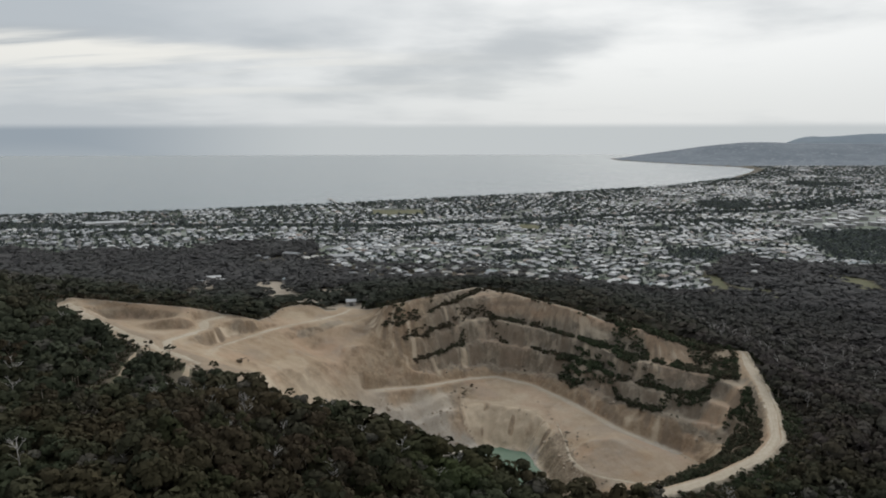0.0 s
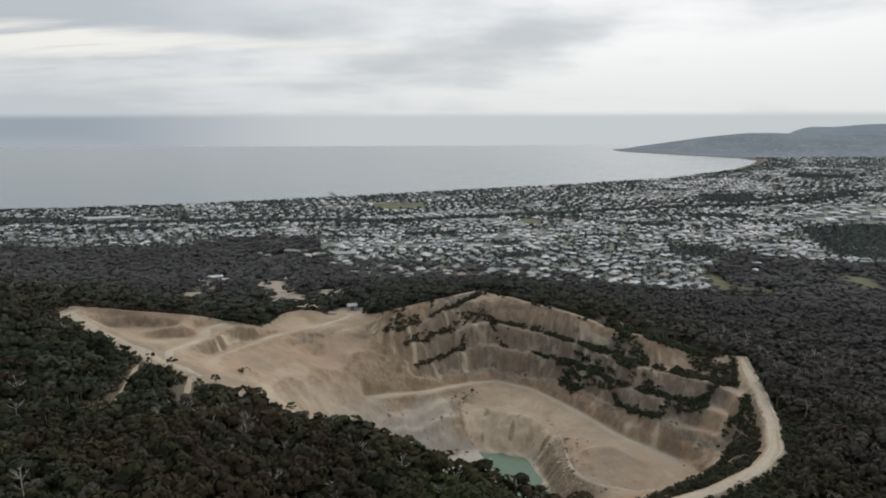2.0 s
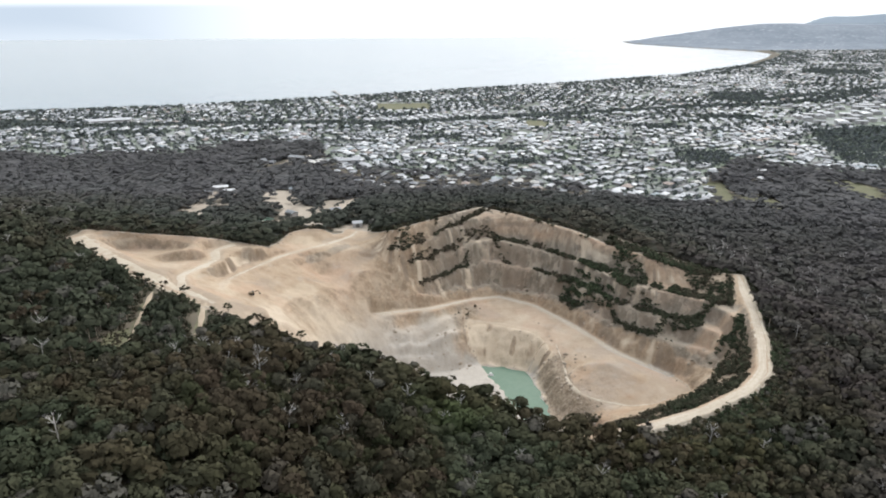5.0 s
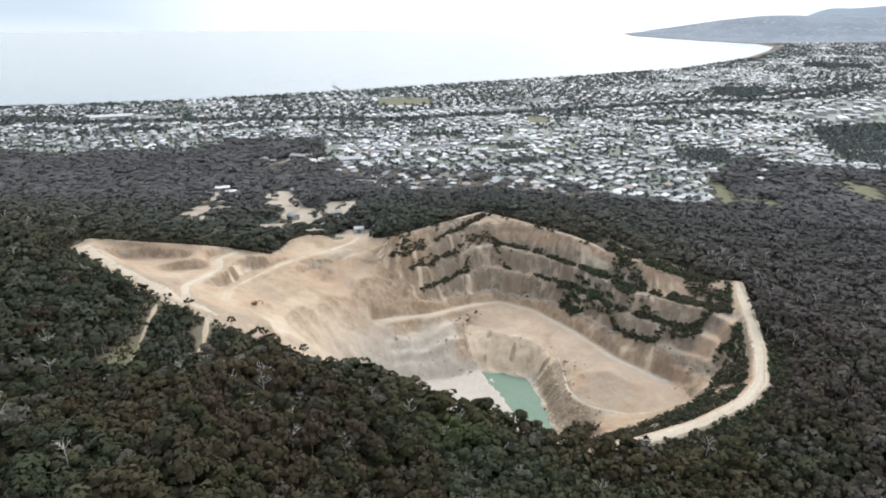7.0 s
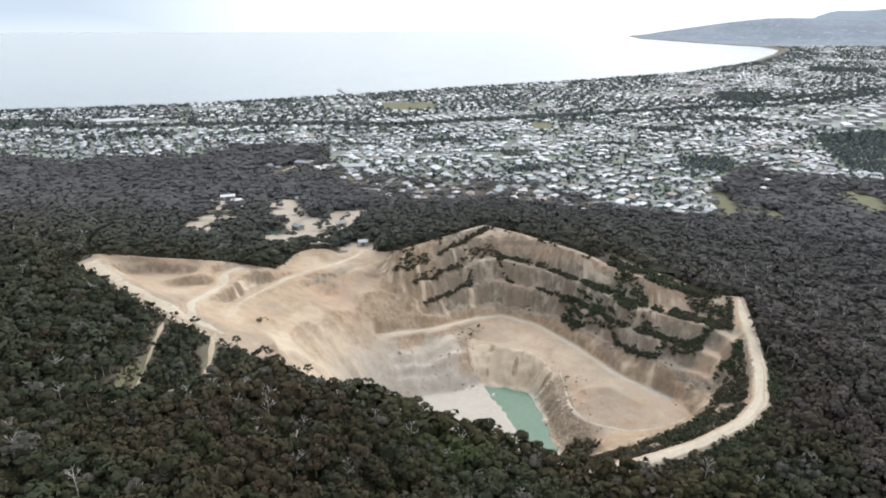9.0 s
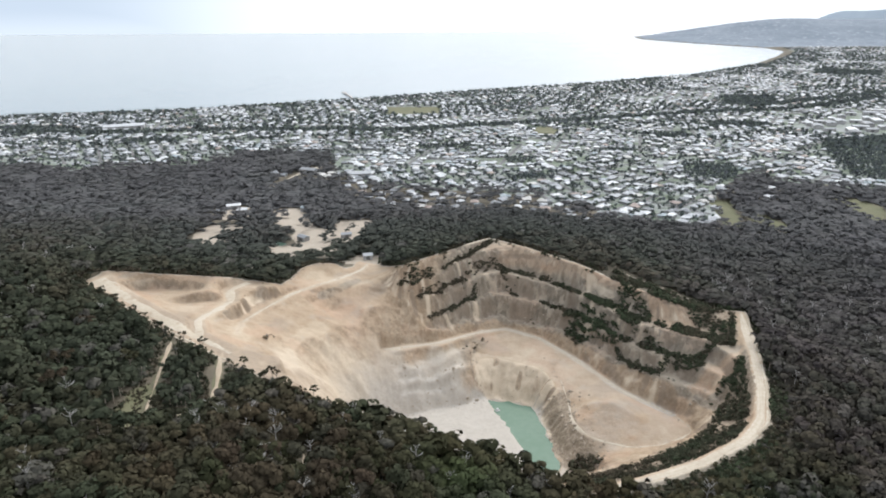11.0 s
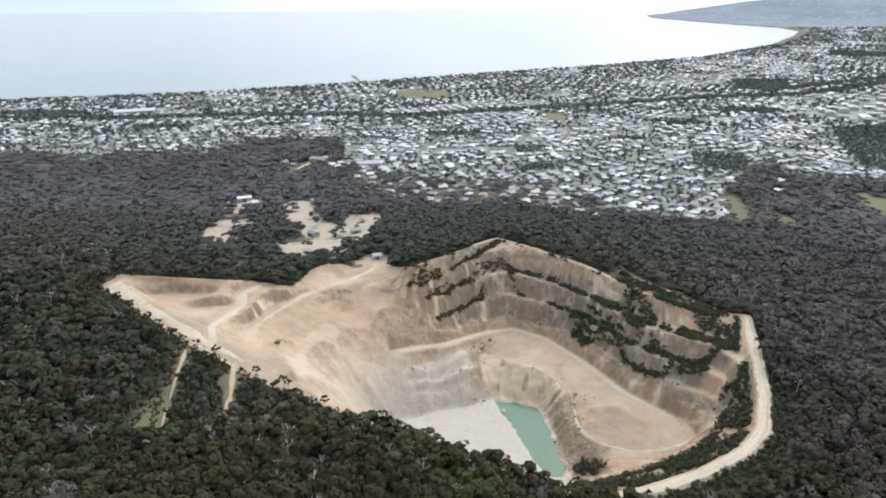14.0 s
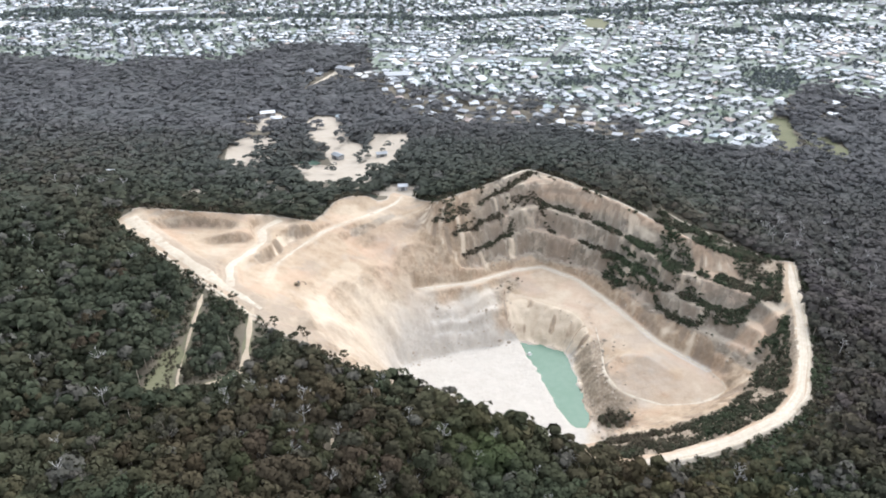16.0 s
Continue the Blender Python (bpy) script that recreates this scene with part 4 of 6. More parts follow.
def crown_cards(count, clumps, spread_r, tall, card, r):
    """Leaf clumps: small three-cornered sprays set over several rounded masses. Unit: metres, crown's foot at z = 0."""
    c = []
    while len(c) < clumps:
        p = r.uniform(-1, 1, 3)
        if np.hypot(p[0], p[1]) < 1:
            c.append((p[0] * spread_r * 0.62, p[1] * spread_r * 0.62, tall * (0.5 + 0.38 * p[2]) * (1.05 - 0.25 * np.hypot(p[0], p[1]))))
    c = np.array(c)
    rad = spread_r * r.uniform(0.40, 0.64, clumps)
    k = r.integers(0, clumps, count)
    d = r.normal(size=(count, 3))
    d[:, 2] = np.abs(d[:, 2]) * 0.9 + d[:, 2] * 0.35
    d /= np.linalg.norm(d, axis=1)[:, None]
    pos = c[k] + d * rad[k][:, None] * r.uniform(0.75, 1.05, count)[:, None] * np.array([1, 1, 0.8])
    nrm = d + r.normal(size=(count, 3)) * 0.2
    nrm /= np.linalg.norm(nrm, axis=1)[:, None]
    a = np.cross(nrm, r.normal(size=(count, 3)))
    a /= np.linalg.norm(a, axis=1)[:, None]
    b = np.cross(nrm, a)
    s = card * r.uniform(0.6, 1.3, count)[:, None]
    ang = r.uniform(0, 0.6, count)[:, None]
    v0 = pos + s * a
    v1 = pos + s * (-0.5 * a + 0.87 * b) + nrm * s * 0.2 * ang
    v2 = pos + s * (-0.5 * a - 0.87 * b) - nrm * s * 0.15
    mass = 0.8 * d + 0.5 * pos / np.array([spread_r, spread_r, tall]) + np.array((0, 0, 0.42)) + r.normal(size=(count, 3)) * 0.10
    mass /= np.linalg.norm(mass, axis=1)[:, None]
    return np.stack([v0, v1, v2, mass], 1)


def tri_mesh(name, tris, material, tint=None, smooth=False, leaf=None):
    """Triangles as a mesh; a fourth row of each holds the way that its mass of leaves faces."""
    tris = np.asarray(tris, np.float32)
    v = tris[:, :3].reshape(-1, 3)
    me = grid_mesh(name, v, np.arange(len(v)).reshape(-1, 3), [material], smooth)
    if tris.shape[1] == 4:
        me.attributes.new("mass", "FLOAT_VECTOR", "POINT").data.foreach_set("vector", np.repeat(tris[:, 3], 3, 0).ravel())
    if tint is not None:
        paint(me, "tint", np.repeat(tint, 3))
    if leaf is not None:
        paint(me, "leaf", np.repeat(leaf, 3, 0))
    return me


def place_crowns(library, x, y, z, size, turn, tint, r):
    """All crowns of a wood as one array of triangles."""
    out, tints = [], []
    pick = r.integers(0, len(library), len(x))
    for k, lib in enumerate(library):
        m = pick == k
        if not m.any():
            continue
        c, s = np.cos(turn[m]), np.sin(turn[m])
        p = lib[None] * size[m][:, None, None, None]
        q = np.empty_like(p)
        q[..., 0] = p[..., 0] * c[:, None, None] - p[..., 1] * s[:, None, None] + x[m][:, None, None]
        q[..., 1] = p[..., 0] * s[:, None, None] + p[..., 1] * c[:, None, None] + y[m][:, None, None]
        q[..., 2] = p[..., 2] + z[m][:, None, None]
        if lib.shape[1] == 4:
            w = lib[None, :, 3]
            q[:, :, 3] = np.stack([w[..., 0] * c[:, None] - w[..., 1] * s[:, None], w[..., 0] * s[:, None] + w[..., 1] * c[:, None], w[..., 2] + 0 * c[:, None]], -1)
        out.append(q.reshape(-1, lib.shape[1], 3))
        tints.append(np.repeat(tint[m], len(lib), 0))
    return np.concatenate(out), np.concatenate(tints)


BARE_LINES = [([(-221, 828), (-212, 880), (-205, 925), (-190, 965)], 8), ([(-166, 475), (-150, 455), (-137, 437), (-124, 419)], 5.0), (TRACK_A, 4.4), (TRACK_B, 3.6), ([(-53, 212), (-50, 200), (-47, 186)], 2.4), ([(107, 446), (118, 432), (133, 425), (145, 415), (158, 408)], 2.6), (CREST, 3.2)]
SHELF = [(100, 427), (107, 448), (118, 434), (133, 427), (145, 417), (158, 410), (155, 402), (134, 398), (116, 403)]


FRINGE = [(-226, 894), (-240, 908), (-196, 925), (-175, 894), (-128, 850), (-82, 743), (-67, 718), (-37, 703), (4, 750), (22, 709), (-18, 742), (-50, 770), (-96, 800), (48, 735), (96, 632), (108, 648), (60, 690), (341, 754), (300, 790), (360, 800)]

EDGE_BELT = [(-175, 885), (-120, 790), (-70, 705), (40, 660), (130, 628), (150, 660), (112, 712), (60, 768), (-25, 782), (-66, 818), (-126, 862), (-160, 925)]
belt = np.random.default_rng(77)
while len(FRINGE) < 62:
    x, y = belt.uniform(-180, 150), belt.uniform(628, 925)
    if inside(EDGE_BELT, np.array([x]), np.array([y]))[0] and min((x - a) ** 2 + (y - b) ** 2 for a, b in FRINGE) > 240:
        FRINGE.append((x, y))


def scatter(x0, x1, y0, y1, gap, r, loose=0.42):
    """A jittered lattice of spots."""
    xs, ys = np.arange(x0, x1, gap), np.arange(y0, y1, gap)
    X, Y = np.meshgrid(xs, ys)
    X = X + (np.arange(len(ys)) % 2)[:, None] * gap / 2
    X = (X + r.uniform(-loose, loose, X.shape) * gap).ravel()
    Y = (Y + r.uniform(-loose, loose, Y.shape) * gap).ravel()
    return X, Y


def wooded(x, y):
    ok = ~inside(QUARRY, x, y) & ~inside(TOWN, x, y) & inside(LAND, x, y)
    ok &= line_distance(QUARRY, x, y, True) > 1.0
    for p in YARDS:
        ok &= ~(inside(p, x, y) | inside(p, x, y + 9) | inside(p, x - 1, y + 17) | inside(p, x - 2, y + 25)) | (value_noise(x, y, 11, 32) + 0.4 * value_noise(x, y, 5, 48) > 0.62)
    for p in FIELDS:
        ok &= ~(inside(p, x, y) | inside(p, x, y + 6))
    ok &= ~(inside(CLEARING, x, y) | inside(GLADE, x, y)) | (value_noise(x, y, 9, 31) > 0.6)
    ok &= ~inside(SHELF, x, y)
    for fx, fy in FRINGE:
        ok &= np.hypot((x - fx) / 1.2, y + 3 - fy) > 8.5
    for line, w in BARE_LINES:
        ok &= line_distance(line, x, y) > w
    return ok & inside(VIEW, x, y)


VIEW = [(-60, 60), (60, 60), (330, 260), (760, 900), (1150, 1500), (-1150, 1500), (-900, 900), (-360, 220)]


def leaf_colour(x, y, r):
    """Grey-green in the west and behind the high wall, drifts of olive and brown, mauve-grey in the east and north;
    haze is painted in with distance.
    """
    drift = 0.75 * value_noise(x, y, 62, 41) + 0.55 * value_noise(x, y, 19, 42)
    one = drift + r.normal(0, 0.38, x.shape)

    def patch(cx, cy, rx, ry):
        return np.exp(-(((x - cx) / rx) ** 2 + ((y - cy) / ry) ** 2))

    green = np.clip(patch(60, 545, 190, 85) + patch(-120, 450, 120, 75) + patch(-235, 250, 130, 120) + patch(-110, 255, 40, 40) + 1.2 * patch(8, 205, 16, 22), 0, 1)
    brown = np.clip(0.20 + 0.55 * one + 0.45 * patch(-45, 195, 40, 30) + 0.35 * patch(-160, 215, 30, 30) - 0.55 * green, 0, 1)
    mauve = np.clip(step(x + 22 * drift - 0.10 * (y - 300), 120, 175) + 0.9 * step(y + 45 * drift, 520, 660), 0, 1) * (1 - 0.85 * green) * (0.72 + 0.28 * np.clip(one, -1, 1))

    def mix(a, b, f):
        return a + (np.asarray(b) - a) * f[:, None]
    c = mix(np.array([(0.039, 0.046, 0.027)]), (0.052, 0.047, 0.024), np.clip(0.4 + 0.6 * value_noise(x, y, 33, 45) + r.normal(0, 0.3, x.shape), 0, 1) * (1 - 0.5 * green))
    c = mix(c, (0.044, 0.050, 0.035), 0.6 * green)
    c = mix(c, (0.063, 0.047, 0.029), 0.85 * brown)
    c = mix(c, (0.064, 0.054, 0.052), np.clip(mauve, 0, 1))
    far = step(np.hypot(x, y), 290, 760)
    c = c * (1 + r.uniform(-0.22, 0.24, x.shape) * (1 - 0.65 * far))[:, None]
    c = mix(c, (0.050, 0.066, 0.026), 0.75 * patch(2, 222, 13, 13))
    # grey, half-bare crowns
    c = mix(c, (0.10, 0.092, 0.082), 0.6 * (r.uniform(0, 1, x.shape) < 0.07 - 0.04 * far))
    # haze painted into the leaf colour, paler and bluer the farther off
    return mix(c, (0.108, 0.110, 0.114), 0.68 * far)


# the nearest wood
CLOSE_LIB = [crown_cards(300, int(rng.integers(4, 9)), rng.uniform(2.8, 4.2), rng.uniform(4.4, 7.0), 0.64, rng) for _ in range(20)]
NEAR_LIB = [crown_cards(124, int(rng.integers(3, 8)), rng.uniform(2.8, 4.3), rng.uniform(4.4, 7.2), 0.95, rng) for _ in range(22)]
MID_LIB = [crown_cards(54, int(rng.integers(3, 6)), rng.uniform(3.0, 4.6), rng.uniform(4.6, 7.0), 1.25, rng) for _ in range(18)]
FAR_LIB = [crown_cards(30, 4, 4.6, 5.2, 2.1, rng) for _ in range(10)]

for lib, flat in ((CLOSE_LIB, 0.85), (NEAR_LIB, 0.85), (MID_LIB, 0.52), (FAR_LIB, 0.4)):
    for crown in lib:
        crown[:, :3, 2] = crown[:, :3, 2] * flat + 3.0 * (1 - flat)
        crown[:, 3, 2] += 2.6 * (1 - flat)
        crown[:, 3] /= np.linalg.norm(crown[:, 3], axis=1)[:, None]

sx, sy = scatter(-380, 340, 60, 420, 4.2, rng, 0.55)
keep = wooded(sx, sy)
dist = np.hypot(sx, sy)
near = keep & (dist < 395)
nx_, ny_ = sx[near], sy[near]
nz_ = height(nx_, ny_)
n_size = (0.72 + 0.8 * rng.uniform(0, 1, len(nx_)) ** 1.6) * (1 + 0.12 * value_noise(nx_, ny_, 40, 43))
n_tall = rng.uniform(3.2, 6.4, len(nx_))


def low_at(x, y):
    """How far the wood is stunted beside the lip, the tracks and the haul road."""
    k = 0.5 + 0.5 * step(line_distance(RIM_NEAR + RIM[:2], x, y) + 30 * step(x, -48, -22), 2, 17)
    k = k * (0.62 + 0.38 * step(np.minimum(line_distance(TRACK_A, x, y), line_distance(TRACK_B, x, y)), 5, 14))
    return k * (0.34 + 0.66 * step(line_distance(ROAD_OUT[3:-1], x, y) + 25 * (1 - step(x, 62, 84)), 3, 22))


low_edge = low_at(nx_, ny_)
n_size, n_tall = n_size * low_edge, n_tall * low_edge ** 1.6 + 0.6
n_turn = rng.uniform(0, 6.28, len(nx_))
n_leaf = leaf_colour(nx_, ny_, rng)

# trees on the slope below the camera stand as single things
order = np.argsort(np.hypot(nx_ + 40, ny_ - 180))
single = np.zeros(len(nx_), bool)
single[order[:280]] = True
single_spots = list(zip(nx_[single], ny_[single], nz_[single], n_size[single], n_tall[single], n_turn[single]))


def gum_tree(variant):
    r = np.random.default_rng(100 + variant)
    tree = tagged(new("tree"), "gum tree with a rounded olive-brown crown on the hillside", "tree", "trees of the slope")
    h = 5.0
    limbs = [tube((0, 0, -0.8), (0.15, 0.1, h), 0.26, 0.17, 6)]
    for i in range(4):
        a = i * 1.57 + r.uniform(0, 0.8)
        base = np.array((0.12, 0.08, h * r.uniform(0.7, 0.98)))
        mid = base + np.array((math.cos(a) * 1.0, math.sin(a) * 1.0, 1.3))
        tip = mid + np.array((math.cos(a + 0.4) * 1.1, math.sin(a + 0.4) * 1.1, 1.6))
        limbs += [tube(base, mid, 0.12, 0.08, 4), tube(mid, tip, 0.08, 0.03, 4)]
    part_np("trunk", tri_mesh("trunk", np.concatenate(limbs), M_BARK), tree)
    crown = crown_cards(420, 10, 3.4, 5.8, 0.62, r)
    crown[:, :3] += np.array((0, 0, h - 1.2))
    part_np("crown", tri_mesh("crown", crown, M_LEAF_OB), tree)
    return tree


GUMS = [gum_tree(i) for i in range(8)]
for i, (x, y, z, s, t, a) in enumerate(single_spots):
    m = Matrix.LocRotScale((x, y, z + (t - 5.0) * 0.5), Euler((rng.uniform(-0.06, 0.06), rng.uniform(-0.06, 0.06), a)), None)
    if i < 8:
        ob = GUMS[i]
        ob.matrix_basis = m @ Matrix.Scale(s, 4)
    else:
        src = GUMS[i % 8]
        ob = copy_thing(src, Matrix.Identity(4))
        ob.matrix_basis = m @ Matrix.Scale(s, 4)



def open_gum(variant):
    """A thin gum whose trunk and forks show between a few separate tufts."""
    r = np.random.default_rng(700 + variant)
    tree = tagged(new("tree"), "open-crowned gum tree with bare limbs at the quarry lip", "tree", "gums on the lip")
    limbs, tufts = [tube((0, 0, -0.8), (0.2, 0.1, 3.6), 0.16, 0.11, 5)], []
    for i in range(5):
        a = i * 1.3 + r.uniform(-0.4, 0.4)
        base = np.array((0.2, 0.1, r.uniform(2.4, 3.6)))
        mid = base + np.array((math.cos(a) * 0.7, math.sin(a) * 0.7, r.uniform(0.8, 1.5)))
        tip = mid + np.array((math.cos(a) * r.uniform(0.4, 1.1), math.sin(a) * r.uniform(0.4, 1.1), r.uniform(0.6, 1.6)))
        limbs += [tube(base, mid, 0.08, 0.06, 4), tube(mid, tip, 0.06, 0.03, 4)]
        tuft = crown_cards(64, 3, r.uniform(0.8, 1.25), r.uniform(0.9, 1.4), 0.34, r)
        tuft[:, :3] += tip + np.array((0, 0, -0.5))
        tufts.append(tuft)
    part_np("trunk", tri_mesh("trunk", np.concatenate(limbs), M_BARK), tree)
    part_np("crown", tri_mesh("crown", np.concatenate(tufts), M_LEAF_OB), tree)
    return tree


OPEN = [open_gum(i) for i in range(5)]
lip = [(-78, 268), (-75, 264), (-62, 254), (-58, 255), (-52, 251), (-44, 249), (-33, 247), (-24, 247), (-6, 245), (-2, 246), (7, 244), (11, 246), (24, 243), (30, 241), (40, 240), (-90, 268), (-112, 281), (-122, 286), (-140, 299), (-148, 305), (-155, 309), (-167, 318), (-178, 326), (-190, 336), (16, 241), (-14, 244), (-68, 256)]
while len(lip) < 62:
    x, y = rng.uniform(-190, 110), rng.uniform(170, 300)
    if wooded(np.array([x]), np.array([y]))[0] and line_distance(QUARRY, np.array([x]), np.array([y]), True)[0] > 28:
        lip.append((x, y))
for i, (x, y) in enumerate(lip):
    ob = OPEN[i] if i < 5 else copy_thing(OPEN[i % 5], Matrix.Identity(4))
    tall = rng.uniform(0.6, 1.0) if i < 28 else rng.uniform(1.5, 2.1)
    ob.matrix_basis = pose(x, y, float(height(x, y)), rng.uniform(-5, 5), rng.uniform(-5, 5), rng.uniform(0, 360)) @ Matrix.Scale(tall, 4)

rest = ~single
tris, tint = [], []
for lib, some in ((CLOSE_LIB, rest & (np.hypot(nx_, ny_) < 225)), (NEAR_LIB, rest & (np.hypot(nx_, ny_) >= 225))):
    a, b = place_crowns(lib, nx_[some], ny_[some], nz_[some] + n_tall[some] - 1.2, n_size[some], n_turn[some], n_leaf[some], rng)
    tris.append(a)
    tint.append(b)
tris, tint = np.concatenate(tris), np.concatenate(tint)
wood = tagged(new("woodland"), "dense dry gum woodland round the quarry", "woodland", kind="stuff")
part_np("crowns", tri_mesh("crowns", tris, M_LEAF, leaf=tint), wood, "olive, brown and grey-green crowns", kind="stuff")
STEM = tube((0, 0, -1), (0, 0, 1), 0.24, 0.15, 3)
stems = np.repeat(STEM[None], int(rest.sum()), 0)
stems = stems * np.array((1, 1, 1.0))
stems[..., 2] = np.where(stems[..., 2] > 0, (n_tall[rest] + 1.0)[:, None, None], -0.5)
stems += np.stack([nx_[rest], ny_[rest], nz_[rest]], -1)[:, None, None, :]
part_np("trunks", tri_mesh("trunks", stems.reshape(-1, 3, 3), M_BARK), wood, kind="stuff")


def understorey(x0, x1, y0, y1, cell, tall, near_d, far_d, name, parent):
    """A leaf-coloured sheet added to fill dark gaps between the crowns, darker than their leaves."""
    X, Y = np.meshgrid(np.arange(x0, x1, cell), np.arange(y0, y1, cell))
    X, Y = X + cell * 0.45 * value_noise(X, Y, cell * 1.3, 101), Y + cell * 0.45 * value_noise(X, Y, cell * 1.3, 102)
    ok = (np.hypot(X, Y) >= near_d) & (np.hypot(X, Y) < far_d)
    Z = height(X, Y) + (tall + 1.3 * value_noise(X, Y, 7, 103) + 0.9 * value_noise(X, Y, 3.1, 104)) * low_at(X, Y) ** 1.6
    # the layer comes down to the ground along the edge of the wood
    whole = wooded(X, Y)
    deep = whole.astype(float)
    shift = [(slice(1 + j, deep.shape[0] - 1 + j), slice(1 + i, deep.shape[1] - 1 + i)) for j in (-1, 0, 1) for i in (-1, 0, 1)]
    deep[1:-1, 1:-1] = np.minimum.reduce([deep[k] for k in shift])
    deep[1:-1, 1:-1] = np.minimum(np.mean([deep[k] for k in shift], 0), deep[1:-1, 1:-1] + 0.5) * whole[1:-1, 1:-1]
    base = height(X, Y)
    Z = base + (Z - base) * deep - 0.3 * (deep < 0.05)
    P = np.stack([X, Y, Z], -1)
    ok &= whole
    m = ok[:-1, :-1] & ok[1:, :-1] & ok[:-1, 1:] & ok[1:, 1:]
    a, b, c, d = P[:-1, :-1][m], P[:-1, 1:][m], P[1:, 1:][m], P[1:, :-1][m]
    tri = np.concatenate([np.stack([a, b, c], 1), np.stack([a, c, d], 1)])
    mass = np.cross(tri[:, 1] - tri[:, 0], tri[:, 2] - tri[:, 0])
    mass = mass / np.linalg.norm(mass, axis=1)[:, None] + rng.normal(0, 0.12, mass.shape)
    mid = tri.mean(1)
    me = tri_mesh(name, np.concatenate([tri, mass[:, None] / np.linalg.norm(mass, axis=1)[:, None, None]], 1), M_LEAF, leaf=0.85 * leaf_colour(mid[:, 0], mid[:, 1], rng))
    part_np(name, me, parent, kind="stuff")


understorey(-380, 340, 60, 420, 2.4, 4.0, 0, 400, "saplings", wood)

# woods farther off, coarser with distance
mid_x, mid_y = scatter(-560, 560, -120, 720, 5.4, rng, 0.65)
home = (np.abs(mid_x) < 240) & (mid_y < 260) & ~inside(VIEW, mid_x, mid_y) & ~inside(QUARRY, mid_x, mid_y)
k = home | wooded(mid_x, mid_y) & (np.hypot(mid_x, mid_y) >= 395) & (np.hypot(mid_x, mid_y) < 660)
mid_x, mid_y = mid_x[k], mid_y[k]
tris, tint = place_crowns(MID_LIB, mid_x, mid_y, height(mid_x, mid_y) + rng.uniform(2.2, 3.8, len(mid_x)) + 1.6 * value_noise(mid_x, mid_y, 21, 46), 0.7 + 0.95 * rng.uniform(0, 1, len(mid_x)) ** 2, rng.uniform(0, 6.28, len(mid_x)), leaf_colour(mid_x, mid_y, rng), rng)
far_x, far_y = scatter(-1150, 1150, 300, 1500, 8.2, rng, 0.65)
k = wooded(far_x, far_y) & (np.hypot(far_x, far_y) >= 660)
far_x, far_y = far_x[k], far_y[k]
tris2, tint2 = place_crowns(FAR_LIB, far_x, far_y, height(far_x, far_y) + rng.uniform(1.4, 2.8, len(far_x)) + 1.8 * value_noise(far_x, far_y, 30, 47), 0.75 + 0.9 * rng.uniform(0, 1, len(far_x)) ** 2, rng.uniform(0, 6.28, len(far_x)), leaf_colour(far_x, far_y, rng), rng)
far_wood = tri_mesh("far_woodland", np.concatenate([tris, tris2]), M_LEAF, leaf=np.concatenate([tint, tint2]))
far_woods = tagged(new("far_woodland", far_wood), "dark gum woodland between the quarry and the town", "woodland", kind="stuff")
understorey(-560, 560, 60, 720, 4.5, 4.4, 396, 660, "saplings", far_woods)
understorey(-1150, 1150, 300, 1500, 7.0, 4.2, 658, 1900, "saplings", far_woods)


# bleached dead trees standing over the crowns
def dead_tree(variant):
    r = np.random.default_rng(300 + variant)
    tree = tagged(new("dead_tree"), "bare bleached dead gum tree above the canopy", "dead tree", "dead trees")
    limbs = [tube((0, 0, -0.8), (0.3, 0.1, 6.5), 0.2, 0.15, 5), tube((0.3, 0.1, 6.5), (0.5, 0.4, 10.5), 0.15, 0.06, 5)]
    part_np("trunk", tri_mesh("trunk", np.concatenate(limbs), M_DEAD), tree)
    for i in range(7):
        a, z = i * 2.4 + r.uniform(-0.4, 0.4), r.uniform(6.2, 10.2)
        base = np.array((0.38, 0.25, z))
        ln = r.uniform(0.9, 1.7)
        mid = base + np.array((math.cos(a) * ln, math.sin(a) * ln, r.uniform(0.6, 1.6)))
        limb = [tube(base, mid, 0.075, 0.05, 4)]
        for s in (-0.8, -0.2, 0.3, 0.9):
            tip = mid + np.array((math.cos(a + s) * ln * 0.7, math.sin(a + s) * ln * 0.7, r.uniform(0.4, 1.2)))
            limb.append(tube(mid, tip, 0.05, 0.022, 3))
        part_np("branch", tri_mesh("branch", np.concatenate(limb), M_DEAD), tree)
    return tree


DEADS = [dead_tree(i) for i in range(6)]
spots = [(-76, 160), (-80, 151), (-78, 226), (-76, 213), (-116, 158), (-94, 148), (-86, 205), (-58, 193), (12, 224), (-2, 216), (-30, 187), (77, 232), (22, 221), (122, 234), (100, 233), (-189, 254), (-205, 292), (-195, 300), (-88, 207), (-75, 191), (-60, 194), (-66, 180), (-87, 219), (4, 230), (-28, 225), (-72, 219), (-81, 214)]
while len(spots) < 170:
    q = rng.uniform(0, 1)
    if q < 0.6:
        x, y = 168 + 120 * rng.uniform(0, 1) ** 1.4, rng.uniform(250, 470)
    elif q < 0.68:
        x, y = rng.normal(-62, 18), rng.normal(203, 18)
    elif q < 0.76:
        x, y = rng.normal(-195, 40), rng.normal(300, 50)
    else:
        x, y = rng.uniform(-160, 150), rng.uniform(165, 245)
    if wooded(np.array([x]), np.array([y]))[0] and line_distance(QUARRY, np.array([x]), np.array([y]), True)[0] > 9:
        spots.append((x, y))
